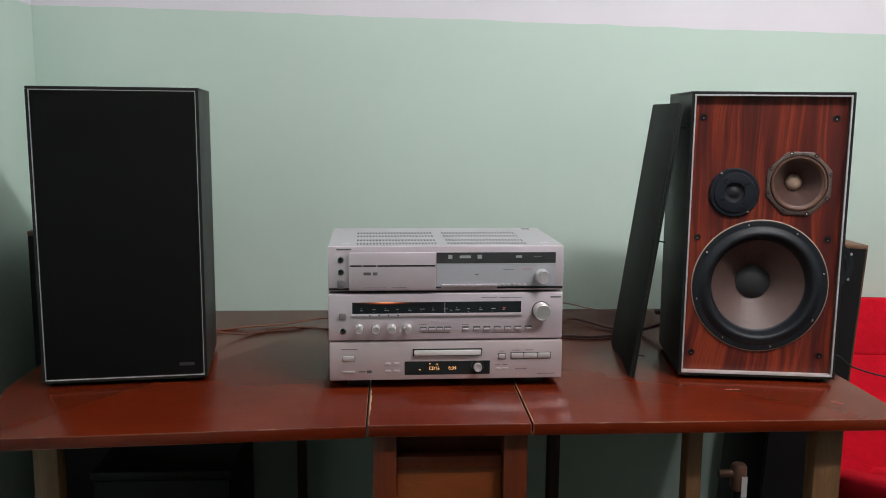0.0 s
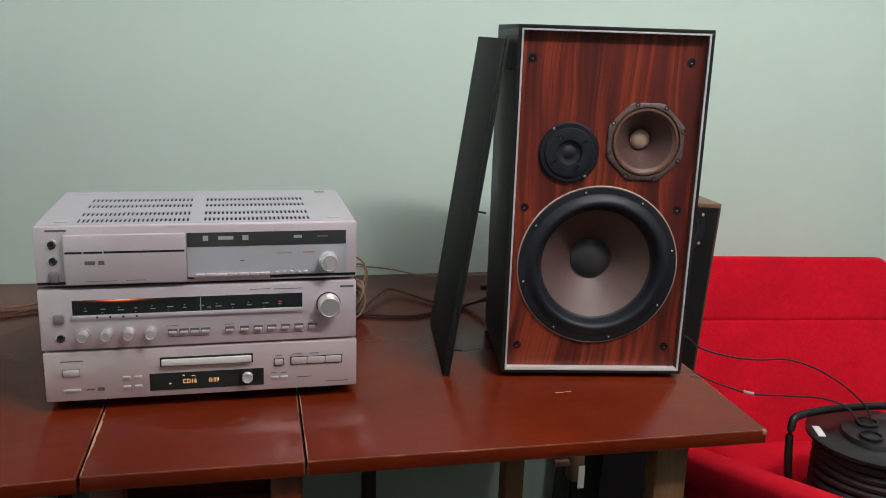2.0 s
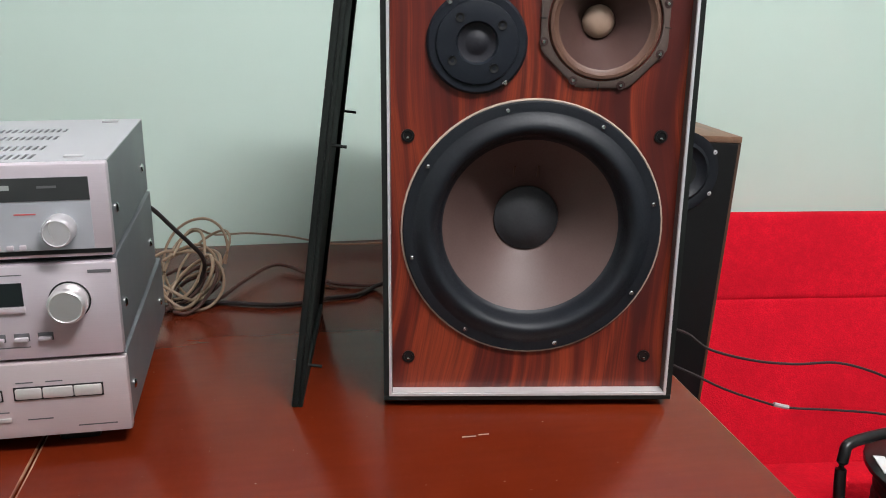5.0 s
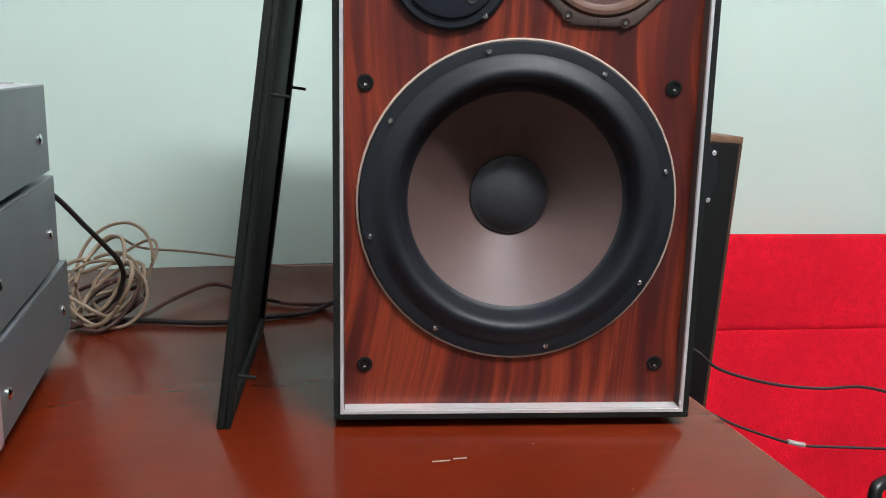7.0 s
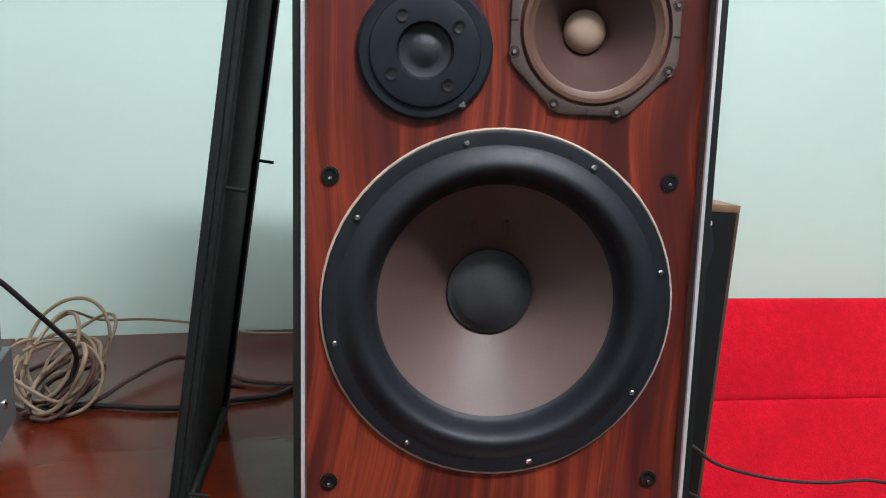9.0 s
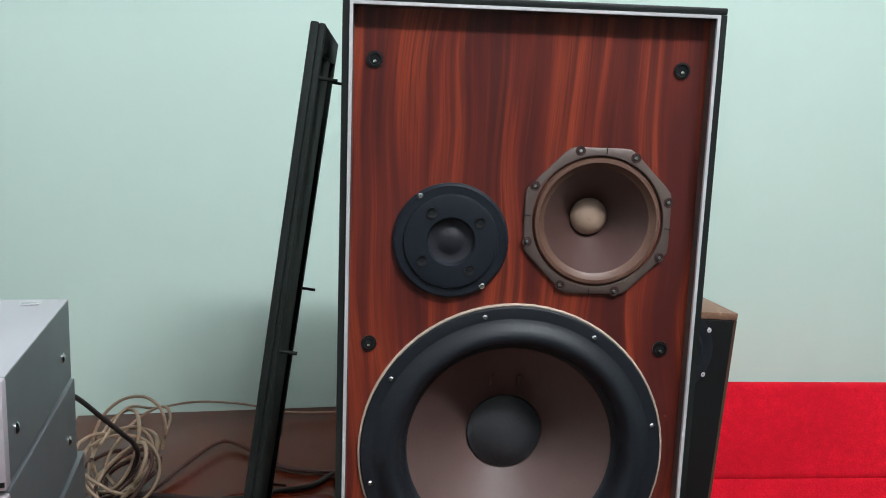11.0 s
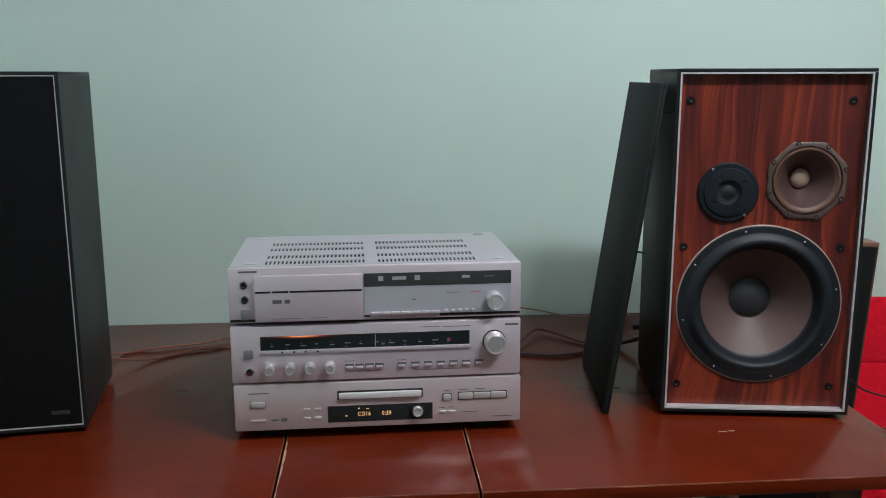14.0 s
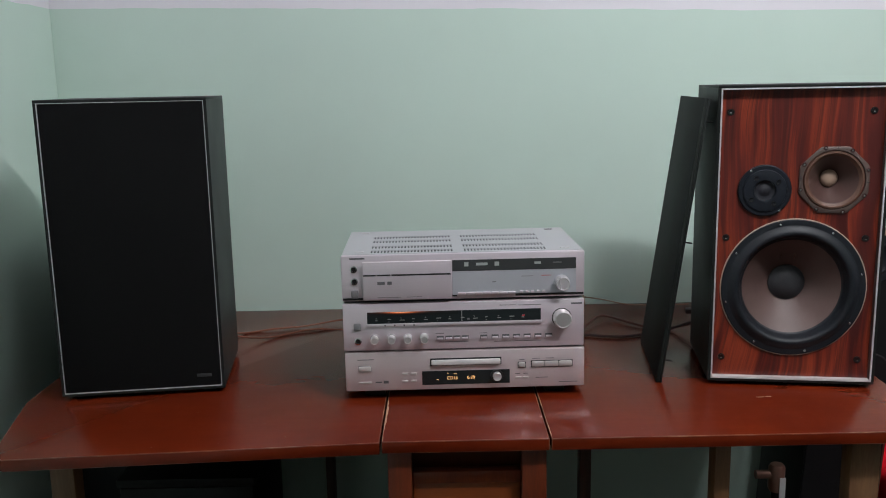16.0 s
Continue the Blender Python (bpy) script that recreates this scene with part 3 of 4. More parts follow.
right = thing("loudspeaker", pose(0.7164, 1.6018, TZ + 0.0075, 0, 0, -8.5), "black bookshelf loudspeaker with bare rosewood front and three drivers", "loudspeaker", "loudspeakers on the table")
x0, x1, z0, z1 = cabinet(right, 0.527)
BY = 0.0117
part("baffle", holed_board(x0 + 0.0031, x1 - 0.0031, z0 + 0.0031, z1 - 0.0031, BY, [(-0.0015, 0.1720, 0.1070), (-0.0570, 0.3450, 0.0165), (0.0570, 0.3630, 0.0480)]), ROSEWOOD, right, "reddish rosewood-veneered front board", smooth=0)
woofer(right, -0.0015, 0.1720, BY)
tweeter(right, -0.0570, 0.3450, BY)
midrange(right, 0.0570, 0.3630, BY)
for sx in (-0.1185, 0.1150):
    for sz in (0.0425, 0.2615, 0.4808):
        screw_cup(right, sx, sz, BY)

part("terminal_plug", boxed(-0.1530, -0.1330, SD + 0.0010, SD + 0.0210, 0.0600, 0.0700, bevel=0.0020), CABLE, right, "dark cable plug at the back")

left = thing("loudspeaker", pose(-0.4440, 1.617, TZ + 0.0075, 0, 0, 7.0), "black bookshelf loudspeaker with black cloth grille and thin silver frame", "loudspeaker", "loudspeakers on the table")
x0, x1, z0, z1 = cabinet(left, 0.524, 0.0009)
g = part("grille", boxed(x0 + 0.0018, x1 - 0.0018, -0.0004, 0.0140, z0 + 0.0018, z1 - 0.0018, bevel=0.0010), GRILLE, left, "black cloth grille")
part("badge", boxed(0.094, 0.120, -0.0010, 0.0010, 0.0240, 0.0300, bevel=0.0006), BADGE, g)

# grille panel taken off the right speaker, leaning on its side
GW, GH, GT = 0.264, 0.518, 0.0110
lean = pose(0.4850, 1.637, TZ + 0.0004, 0, 0, -6.8) @ pose(0, 0, 0, 0, 7.6, 0)
panel = thing("speaker_grille", lean, "black removed speaker grille leaning against the loudspeaker", "speaker grille")
part("cloth_face", boxed(0.0, 0.0064, 0, GW, 0, GH, bevel=0.0016), GRILLE_WOOD, panel, "black cloth face")
bm = bmesh.new()
for a in ((0, 0.022, 0, GH), (GW - 0.022, GW, 0, GH)):
    box(bm, 0.0065, GT, a[0] + 0.0004, a[1] - 0.0002, a[2] + 0.0004, a[3] - 0.0004, 0.0012)
box(bm, 0.0065, GT, 0.0222, GW - 0.0222, 0.0, 0.022, 0.002)
box(bm, 0.0065, GT, 0.0222, GW - 0.0222, GH - 0.022, GH, 0.002)
part("frame", bm, GRILLE_WOOD, panel, "dark fibreboard frame")
for py in (0.016, GW - 0.016):
    for pz in (0.040, 0.262, 0.478):
        part("fixing_pin", tube([(GT - 0.001, py, pz), (GT + 0.006, py, pz), (GT + 0.014, py, pz)], 0.0015, 8, 2), GRILLE_WOOD, panel)


part("worn_patch", boxed(GT, GT + 0.0006, GW - 0.020, GW - 0.012, 0.045, 0.095, bevel=0.0002), PRINT, panel, "rubbed pale patch")

# slim dark floor speakers flanking the table
def floor_speaker(m, label, ht, wd):
    ob = thing("floor_speaker", m, label, "loudspeaker", "slim speakers beside the table")
    part("body", boxed(0, wd - 0.0062, 0.004, 0.24, 0, ht - 0.0092, bevel=0.001), MATT_BLACK, ob, "black cabinet")
    part("top_board", boxed(0, wd, 0.002, 0.24, ht - 0.009, ht, bevel=0.001), WALNUT, ob, "walnut top board")
    part("side_board", boxed(wd - 0.006, wd, 0.002, 0.24, 0.0005, ht - 0.0092, bevel=0.001), DARK_WOOD, ob, "dark walnut side board")
    f = part("baffle", boxed(0.002, wd - 0.0065, -0.002, 0.0038, 0.006, ht - 0.0095, bevel=0.001), MATT_BLACK, ob, "black front board")
    cx, cz = wd - 0.089, ht - 0.050
    d = part("driver", lathe([(0.056, -0.0018), (0.056, -0.006), (0.050, -0.007), (0.043, -0.005), (0.038, -0.009), (0.032, -0.003), (0.014, 0.000), (0.011, -0.005), (0, -0.008)], cx, cz, 40), RUBBER, f)
    for dx, dz in ((0.047, 0.0285), (0.047, -0.0285), (-0.047, 0.0285), (-0.047, -0.0285)):
        dome_screw(d, cx + dx, cz + dz, -0.0050, 0.0036, TRIM)
    return ob


floor_speaker(pose(0.8740, 1.945, 0.0105, 0, 3.3, 0), "slim black floor speaker with walnut cabinet leaning beside the table", 0.968, 0.180)
floor_speaker(pose(-0.735, 1.940, 0.0, 0, 0, 0), "slim black floor speaker standing between table and wall", 0.998, 0.160)

# black box added to fill the dark area under a leaf
b = thing("dark_filler_box", pose(-0.560, 1.75, 0), "black box added to fill the dark area under the table", "box")
part("body", boxed(0, 0.27, 0, 0.30, 0, 0.52, bevel=0.006), MATT_BLACK, b)
part("lid", boxed(-0.004, 0.274, -0.004, 0.304, 0.521, 0.540, bevel=0.004), MATT_BLACK, b)

# radiator valve on the wall under the table
valve = thing("radiator_valve", pose(0.835, 1.93, 0.0), "old brass valve with white tag on an upright pipe", "valve")
turned = pose(0, 0, 0, 90, 0, 0)
part("pipe", lathe([(0.0, 0.0), (0.011, 0.0), (0.011, 0.398), (0.0, 0.398)], 0, 0, 16), BLACK, valve).matrix_basis = turned
part("cap", lathe([(0.0, 0.398), (0.014, 0.398), (0.018, 0.405), (0.018, 0.455), (0.014, 0.461), (0, 0.462)], 0, 0, 16), BRASS, valve).matrix_basis = turned
part("side_stub", tube([(-0.011, 0, 0.438), (-0.029, 0, 0.438), (-0.047, 0, 0.438)], 0.010, 12, 2), BRASS, valve)
part("wall_pipe", tube([(0, 0.009, 0.12), (0, 0.16, 0.12), (0, 0.314, 0.12)], 0.009, 12, 2), BRASS, valve)
part("tag", boxed(0.000, 0.013, -0.0215, -0.0195, 0.388, 0.437), LABEL, valve, "white paper tag")


# ---- hi-fi stack ----
# each unit: local x from its front left corner, -y forward, z up from its base
W = 0.420
STACK = pose(-0.075, 1.575, 0)


def bar(parent, name, u0, u1, z, h, mat, y=-0.0012, deep=0.0016, bevel=0.0, label=""):
    return part(name, boxed(u0, u1, y, y + deep, z - h / 2, z + h / 2, bevel=bevel), mat, parent, label)


def button(parent, u, z, w, h, mat=None, out=0.003, name="button"):
    return part(name, boxed(u - w / 2, u + w / 2, -out, 0.0005, z - h / 2, z + h / 2, bevel=min(w, h) * 0.18), mat or PALE_BTN, parent)


def knob(parent, u, z, r, out, label="", mat=None, ring=True):
    k = part("knob", lathe([(r, 0.0), (r, -out * 0.75), (r * 0.94, -out * 0.93), (r * 0.84, -out), (r * 0.80, -out * 0.96), (0, -out * 0.96)], u, z, 40), mat or KNOB, parent, label)
    if ring:
        part("knob_recess", lathe([(r * 1.09, 0.0002), (r * 1.08, -0.0007), (r * 1.0, -0.0007)], u, z, 40), BLACK, k)
    return k


def jack(parent, u, z):
    j = part("socket", lathe([(0.0062, 0.0004), (0.0062, -0.0018), (0.0046, -0.0022), (0.0040, -0.0010), (0.0036, 0.0)], u, z, 20), CHROME, parent)
    part("hole", lathe([(0.0037, -0.0006), (0, -0.0005)], u, z, 16), BACKING, j)


def foot(parent, u, v, h):
    part("foot", boxed(u - 0.018, u + 0.018, v - 0.018, v + 0.018, -h, 0, bevel=0.003), BLACK, parent)


def side_screws(parent, u, z, depth):
    for v in (0.035, depth - 0.04):
        s = part("side_screw", lathe([(0.0048, 0.0006), (0.0048, -0.0010), (0.0030, -0.0024), (0, -0.0026)], 0, 0, 14), CHROME, parent)
        s.matrix_basis = pose(u, v, z, 0, 0, 90 if u > 0.2 else -90)


def shell(ob, h, depth, mat_front, steel, top_holes=False):
    """Front plate and sheet-steel cover."""
    part("front_plate", boxed(0, W, 0, 0.012, 0, h, bevel=0.0022), mat_front, ob, "brushed silver front")
    c0, c1, t = 0.0012, W - 0.0012, 0.0015
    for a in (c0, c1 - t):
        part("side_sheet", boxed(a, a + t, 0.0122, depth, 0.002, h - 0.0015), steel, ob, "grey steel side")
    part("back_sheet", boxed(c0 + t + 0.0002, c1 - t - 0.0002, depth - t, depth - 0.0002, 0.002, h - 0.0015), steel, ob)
    part("base_sheet", boxed(c0 + t + 0.0002, c1 - t - 0.0002, 0.0122, depth - t - 0.0002, 0.002, 0.004), steel, ob)
    if not top_holes:
        part("top_sheet", boxed(c0, c1, 0.0122, depth, h - 0.0014, h, bevel=0.0005), steel, ob)
    side_screws(ob, c1 + 0.0003, h * 0.42, depth)
    side_screws(ob, c0 - 0.0003, h * 0.42, depth)


# CD player
CD_H, CD_D = 0.0705, 0.298
cd = thing("cd_player", STACK @ pose(0, 0, TZ + 0.0165, 0, 0, 1.2), "pinkish silver CD player with black display on the table", "cd player", "stacked hi-fi units")
shell(cd, CD_H, CD_D, CD_SILVER, SIDE_STEEL)
for u in (0.05, W - 0.05):
    for v in (0.04, CD_D - 0.04):
        foot(cd, u, v, 0.0165)
H = CD_H
button(cd, 0.034, H - 0.0295, 0.0225, 0.0110, GREY_BTN, 0.0010, "power_button_rim")
button(cd, 0.034, H - 0.0295, 0.0210, 0.0095, PALE_BTN, 0.0030, "power_button")
button(cd, 0.034, H - 0.0545, 0.0215, 0.0032, PALE_BTN, 0.0022)
bar(cd, "print", 0.021, 0.050, H - 0.0130, 0.0014, PRINT, -0.0003, 0.0008)
bar(cd, "print", 0.052, 0.063, H - 0.0545, 0.0022, PRINT, -0.0003, 0.0008)
bar(cd, "print", 0.066, 0.075, H - 0.0545, 0.0050, PRINT, -0.0003, 0.0008)
for u in (0.1040, 0.1195):
    for v in (0.0400, 0.0535):
        button(cd, u, H - v, 0.0098, 0.0036, PALE_BTN, 0.0018)
tray = bar(cd, "tray_recess", 0.1485, 0.2735, H - 0.0202, 0.0135, BLACK, -0.0006, 0.0010)
part("disc_tray", boxed(0.1505, 0.2715, -0.0060, -0.0008, H - 0.0250, H - 0.0155, bevel=0.0016), TRAY, cd, "bright silver disc tray front")
disp = bar(cd, "display_window", 0.1340, 0.2880, H - 0.0490, 0.0250, WINDOW, -0.0008, 0.0012, 0.0, "glossy black display with amber digits")


def letters(text, u, z, size, mat, parent, y=-0.0012):
    cu = bpy.data.curves.new("digits", "FONT")
    cu.body, cu.size, cu.extrude, cu.space_character = text, size, 0.00015, 1.12
    tmp = bpy.data.objects.new("digits", cu)
    me = bpy.data.meshes.new_from_object(tmp)
    bpy.data.objects.remove(tmp)
    me.materials.append(mat)
    ob = new("digits", me)
    ob.parent = parent
    ob.matrix_basis = pose(u, y, z, 90, 0, 0) @ Matrix.Diagonal((0.82, 1, 1, 1))
    return ob


letters("CD16", 0.1775, H - 0.0525, 0.0088, AMBER, disp)
letters("0:39", 0.2130, H - 0.0525, 0.0088, AMBER, disp)
bar(disp, "indicator", 0.1780, 0.1805, H - 0.0410, 0.0014, AMBER, -0.0012, 0.0004)
bar(disp, "indicator", 0.1900, 0.1945, H - 0.0420, 0.0010, AMBER, -0.0012, 0.0004)
bar(disp, "indicator", 0.1595, 0.1625, H - 0.0520, 0.0014, AMBER, -0.0012, 0.0004)
hub = part("jog_housing", lathe([(0.0112, 0.0), (0.0112, -0.0020), (0.0100, -0.0026), (0, -0.0026)], 0.2655, H - 0.0475, 32), BLACK, cd)
part("jog_knob", lathe([(0.0076, -0.0024), (0.0074, -0.0090), (0.0066, -0.0098), (0.0058, -0.0092), (0, -0.0085)], 0.2655, H - 0.0475, 32), KNOB, hub)
button(cd, 0.3095, H - 0.0290, 0.0142, 0.0110, BLACK, 0.0006, "button_rim")
button(cd, 0.3095, H - 0.0290, 0.0122, 0.0090, PALE_BTN, 0.0028)
bar(cd, "button_rim", 0.3255, 0.3990, H - 0.0280, 0.0122, BLACK, -0.0006, 0.0008)
for a, b in ((0.3266, 0.3484), (0.3490, 0.3740), (0.3746, 0.3979)):
    button(cd, (a + b) / 2, H - 0.0280, b - a, 0.0102, PALE_BTN, 0.0026)
for u in (0.3032, 0.3164):
    button(cd, u, H - 0.0520, 0.0100, 0.0036, PALE_BTN, 0.0018)
for u0, u1, v in ((0.298, 0.306, 0.045), (0.312, 0.320, 0.045), (0.328, 0.342, 0.018), (0.352, 0.366, 0.018), (0.334, 0.355, 0.053), (0.375, 0.408, 0.062), (0.305, 0.314, 0.0195)):
    bar(cd, "print", u0, u1, H - v, 0.0011, PRINT, -0.0002, 0.0006)

# receiver
RX_H, RX_D = 0.0845, 0.268
rx = thing("stereo_receiver", STACK @ pose(-0.001, 0, TZ + 0.0165 + CD_H + 0.0030, 0, 0, 1.4), "silver stereo receiver with lit tuning dial on the CD player", "receiver", "stacked hi-fi units")
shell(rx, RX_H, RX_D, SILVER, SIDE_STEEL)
for u in (0.05, W - 0.05):
    for v in (0.045, RX_D - 0.04):
        foot(rx, u, v, 0.0030)
H = RX_H
dial = bar(rx, "dial_window", 0.0420, 0.3440, H - 0.0255, 0.0205, WINDOW, -0.0006, 0.0012, 0.0, "dark tuning dial with warm bulb glow")
part("dial_lip", boxed(0.0410, 0.3450, -0.0030, 0.0005, H - 0.0412, H - 0.0360, bevel=0.0008), SILVER, rx)
bar(dial, "bulb_glow", 0.0425, 0.2000, H - 0.0186, 0.0064, dial_glow("dial_bulb_glow", 0.102, 0.022, RX_H - 0.0218, RX_H - 0.0154), -0.0009, 0.0004)
bar(dial, "pointer", 0.2058, 0.2068, H - 0.0255, 0.0190, PALE_PRINT, -0.0010, 0.0004)
for i in range(13):
    u = 0.056 + i * 0.0212
    bar(dial, "scale_mark", u, u + 0.0045 + 0.002 * (i % 3), H - 0.0300 + 0.0018 * (i % 2), 0.0012, DIM_PRINT, -0.0010, 0.0004)
    bar(dial, "scale_mark", u + 0.0010, u + 0.0030, H - 0.0262 - 0.0070 * (i % 2), 0.0009, DIM_PRINT, -0.0010, 0.0004)
bar(dial, "scale_mark", 0.2150, 0.2200, H - 0.0310, 0.0030, PRINT, -0.0010, 0.0004)
bar(dial, "indicator", 0.3110, 0.3160, H - 0.0270, 0.0022, RED_LED, -0.0010, 0.0004)
for u in (0.0730, 0.0895, 0.1060, 0.1230):
    part("dot", lathe([(0.0015, -0.0036), (0, -0.0036)], u, H - 0.0386, 12), BLACK, rx)
for u in (0.0540, 0.0834, 0.1115, 0.1400):
    kk = knob(rx, u, H - 0.0625, 0.0068, 0.017, "polished silver tone knob", TURNED, False)
    part("knob_base", lathe([(0.0078, 0.0), (0.0078, -0.0035), (0.0070, -0.0040)], u, H - 0.0625, 32), KNOB, kk)
for u in (0.1680, 0.1830, 0.1970, 0.2115, 0.2440, 0.2640, 0.2826, 0.3014, 0.3200, 0.3390, 0.3580):
    # dark rim behind each cap stands for the button's shadow
    rim = bar(rx, "button_shadow_rim", u - 0.0062, u + 0.0062, H - 0.0640, 0.0072, BUTTON_SHADOW, -0.0003, 0.0006)
    part("button_cap", boxed(u - 0.0054, u + 0.0054, -0.0044, -0.0004, H - 0.0668, H - 0.0634, bevel=0.0008), SILVER, rim)
for u0, u1, v in ((0.165, 0.217, 0.0715), (0.262, 0.345, 0.0730), (0.272, 0.300, 0.0080), (0.305, 0.345, 0.0085), (0.16, 0.175, 0.056), (0.237, 0.25, 0.057)):
    bar(rx, "print", u0, u1, H - v, 0.0009, PRINT, -0.0002, 0.0005)
knob(rx, 0.3806, H - 0.0330, 0.0158, 0.019, "large turned aluminium tuning knob", TURNED)
button(rx, 0.0247, H - 0.0405, 0.0130, 0.0130, GREY_BTN, 0.0040, "power_button")
jack(rx, 0.0250, H - 0.0665)
bar(rx, "badge", 0.3970, 0.4160, H - 0.0080, 0.0028, PRINT, -0.0004, 0.0008)

# cassette deck
DK_H, DK_D = 0.0800, 0.250
dk = thing("cassette_deck", STACK @ pose(-0.001, 0.002, TZ + 0.0165 + CD_H + 0.0030 + RX_H + 0.0045, 0, 0, 1.4), "silver cassette deck with slotted top on the receiver", "cassette deck", "stacked hi-fi units")
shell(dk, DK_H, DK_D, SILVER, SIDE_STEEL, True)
for u in (0.05, W - 0.05):
    for v in (0.045, DK_D - 0.04):
        foot(dk, u, v, 0.0045)
H = DK_H
# slotted top sheet: cross bands, and bars between the slots
bm = bmesh.new()
rows = ((0.024, 0.046), (0.066, 0.088), (0.122, 0.143), (0.166, 0.187))
zt0, zt1 = H - 0.0014, H
bands = [0.0122] + [v for r in rows for v in r] + [DK_D]
for a, b in zip(bands[0::2], bands[1::2]):
    box(bm, 0.0012, W - 0.0012, a, b, zt0, zt1)
for a, b in rows:
    cuts = [0.0012]
    for blk in (0.050, 0.2135):
        for i in range(25):
            s = blk + i * 0.00585
            cuts += [s, s + 0.0030]
    cuts.append(W - 0.0012)
    for c, d in zip(cuts[0::2], cuts[1::2]):
        box(bm, c, d, a, b, zt0, zt1)
part("slotted_top", bm, SILVER_TOP, dk, "silver top sheet with rows of vent slots", smooth=0)
part("inside", boxed(0.010, W - 0.010, 0.016, DK_D - 0.003, H - 0.016, H - 0.012), BACKING, dk)
for u in (0.030, W - 0.030):
    for v in (0.030, DK_D - 0.022):
        part("top_screw", boxed(u - 0.008, u + 0.008, v - 0.004, v + 0.004, H + 0.0002, H + 0.0014, bevel=0.001), KNOB, dk)
door = part("cassette_door", boxed(0.0370, 0.1895, -0.0075, -0.0002, 0.0030, H - 0.0105, bevel=0.0012), SILVER, dk, "flat silver cassette door")
for a, b in ((0.0385, 0.0595), (0.0615, 0.0845), (0.0865, 0.1880)):
    bar(door, "slit", a, b, H - 0.0335, 0.0028, BLACK, -0.0078, 0.0006)
bar(door, "print", 0.0620, 0.0750, H - 0.0475, 0.0052, PRINT, -0.0078, 0.0005)
bar(door, "print", 0.0790, 0.0865, H - 0.0475, 0.0056, PRINT, -0.0078, 0.0005)
for a, b in ((0.062, 0.102), (0.112, 0.138)):
    bar(door, "print", a, b, H - 0.0725, 0.0009, GREY_BTN, -0.0077, 0.0004)
bar(dk, "badge", 0.0150, 0.0410, H - 0.0050, 0.0026, PRINT, -0.0006, 0.0008)
jack(dk, 0.0215, H - 0.0235)
jack(dk, 0.0220, H - 0.0450)
button(dk, 0.0225, H - 0.0670, 0.0125, 0.0145, GREY_BTN, 0.0050, "power_button")
bar(dk, "slot", 0.0015, 0.0368, 0.0042, 0.0036, BLACK, -0.0008, 0.0012)
bar(dk, "slot", 0.1905, 0.1990, 0.0065, 0.0036, BLACK, -0.0008, 0.0012)
bar(dk, "slot", 0.3000, 0.4185, 0.0052, 0.0036, BLACK, -0.0008, 0.0012)
tw = bar(dk, "meter_window", 0.1910, 0.4050, H - 0.0210, 0.0195, TAPE_WINDOW, -0.0010, 0.0014, 0.0, "smoky display window")
for a, b, hh in ((0.2120, 0.2190, 0.0070), (0.2320, 0.2520, 0.0048), (0.2640, 0.2720, 0.0070), (0.3330, 0.3440, 0.0040), (0.365, 0.380, 0.002)):
    bar(tw, "window_mark", a, b, H - 0.0190, hh, PALE_PRINT if hh > 0.003 else PRINT, -0.0013, 0.0004)
lp = bar(dk, "control_panel", 0.1910, 0.4050, H - 0.0520, 0.0410, LOWER_PANEL, -0.0012, 0.0016, 0.0, "greyish satin control panel")
for i in range(7):
    u = 0.2075 + i * 0.0143
    part("piano_key", boxed(u - 0.0066, u + 0.0066, -0.0050, -0.0010, H - 0.0722, H - 0.0680, bevel=0.0008), SILVER, lp)
for i in range(5):
    u = 0.3100 + i * 0.0098
    part("switch", boxed(u - 0.0026, u + 0.0026, -0.0045, -0.0010, H - 0.0712, H - 0.0672, bevel=0.0008), SILVER, lp)
bar(lp, "print", 0.3450, 0.3620, H - 0.0415, 0.0012, RED_PRINT, -0.0015, 0.0004)
bar(lp, "print", 0.3100, 0.3300, H - 0.0420, 0.0010, GREY_BTN, -0.0015, 0.0004)
bar(lp, "print", 0.2600, 0.2660, H - 0.0510, 0.0014, PRINT, -0.0015, 0.0004)
knob(dk, 0.3800, H - 0.0540, 0.0127, 0.020, "round white-silver recording level knob")

# ---- red armchair ----
chair = thing("armchair", pose(1.350, 2.138, -0.008, 0, 0, -6), "red wool armchair with dark wooden arms beside the table", "armchair")


def cushion(name, sx, sy, sz, m, r=0.03, label=""):
    ob = part(name, boxed(-sx / 2, sx / 2, -sy / 2, sy / 2, 0, sz, bevel=r, seg=4), RED_CLOTH, chair, label)
    ob.matrix_basis = m
    return ob


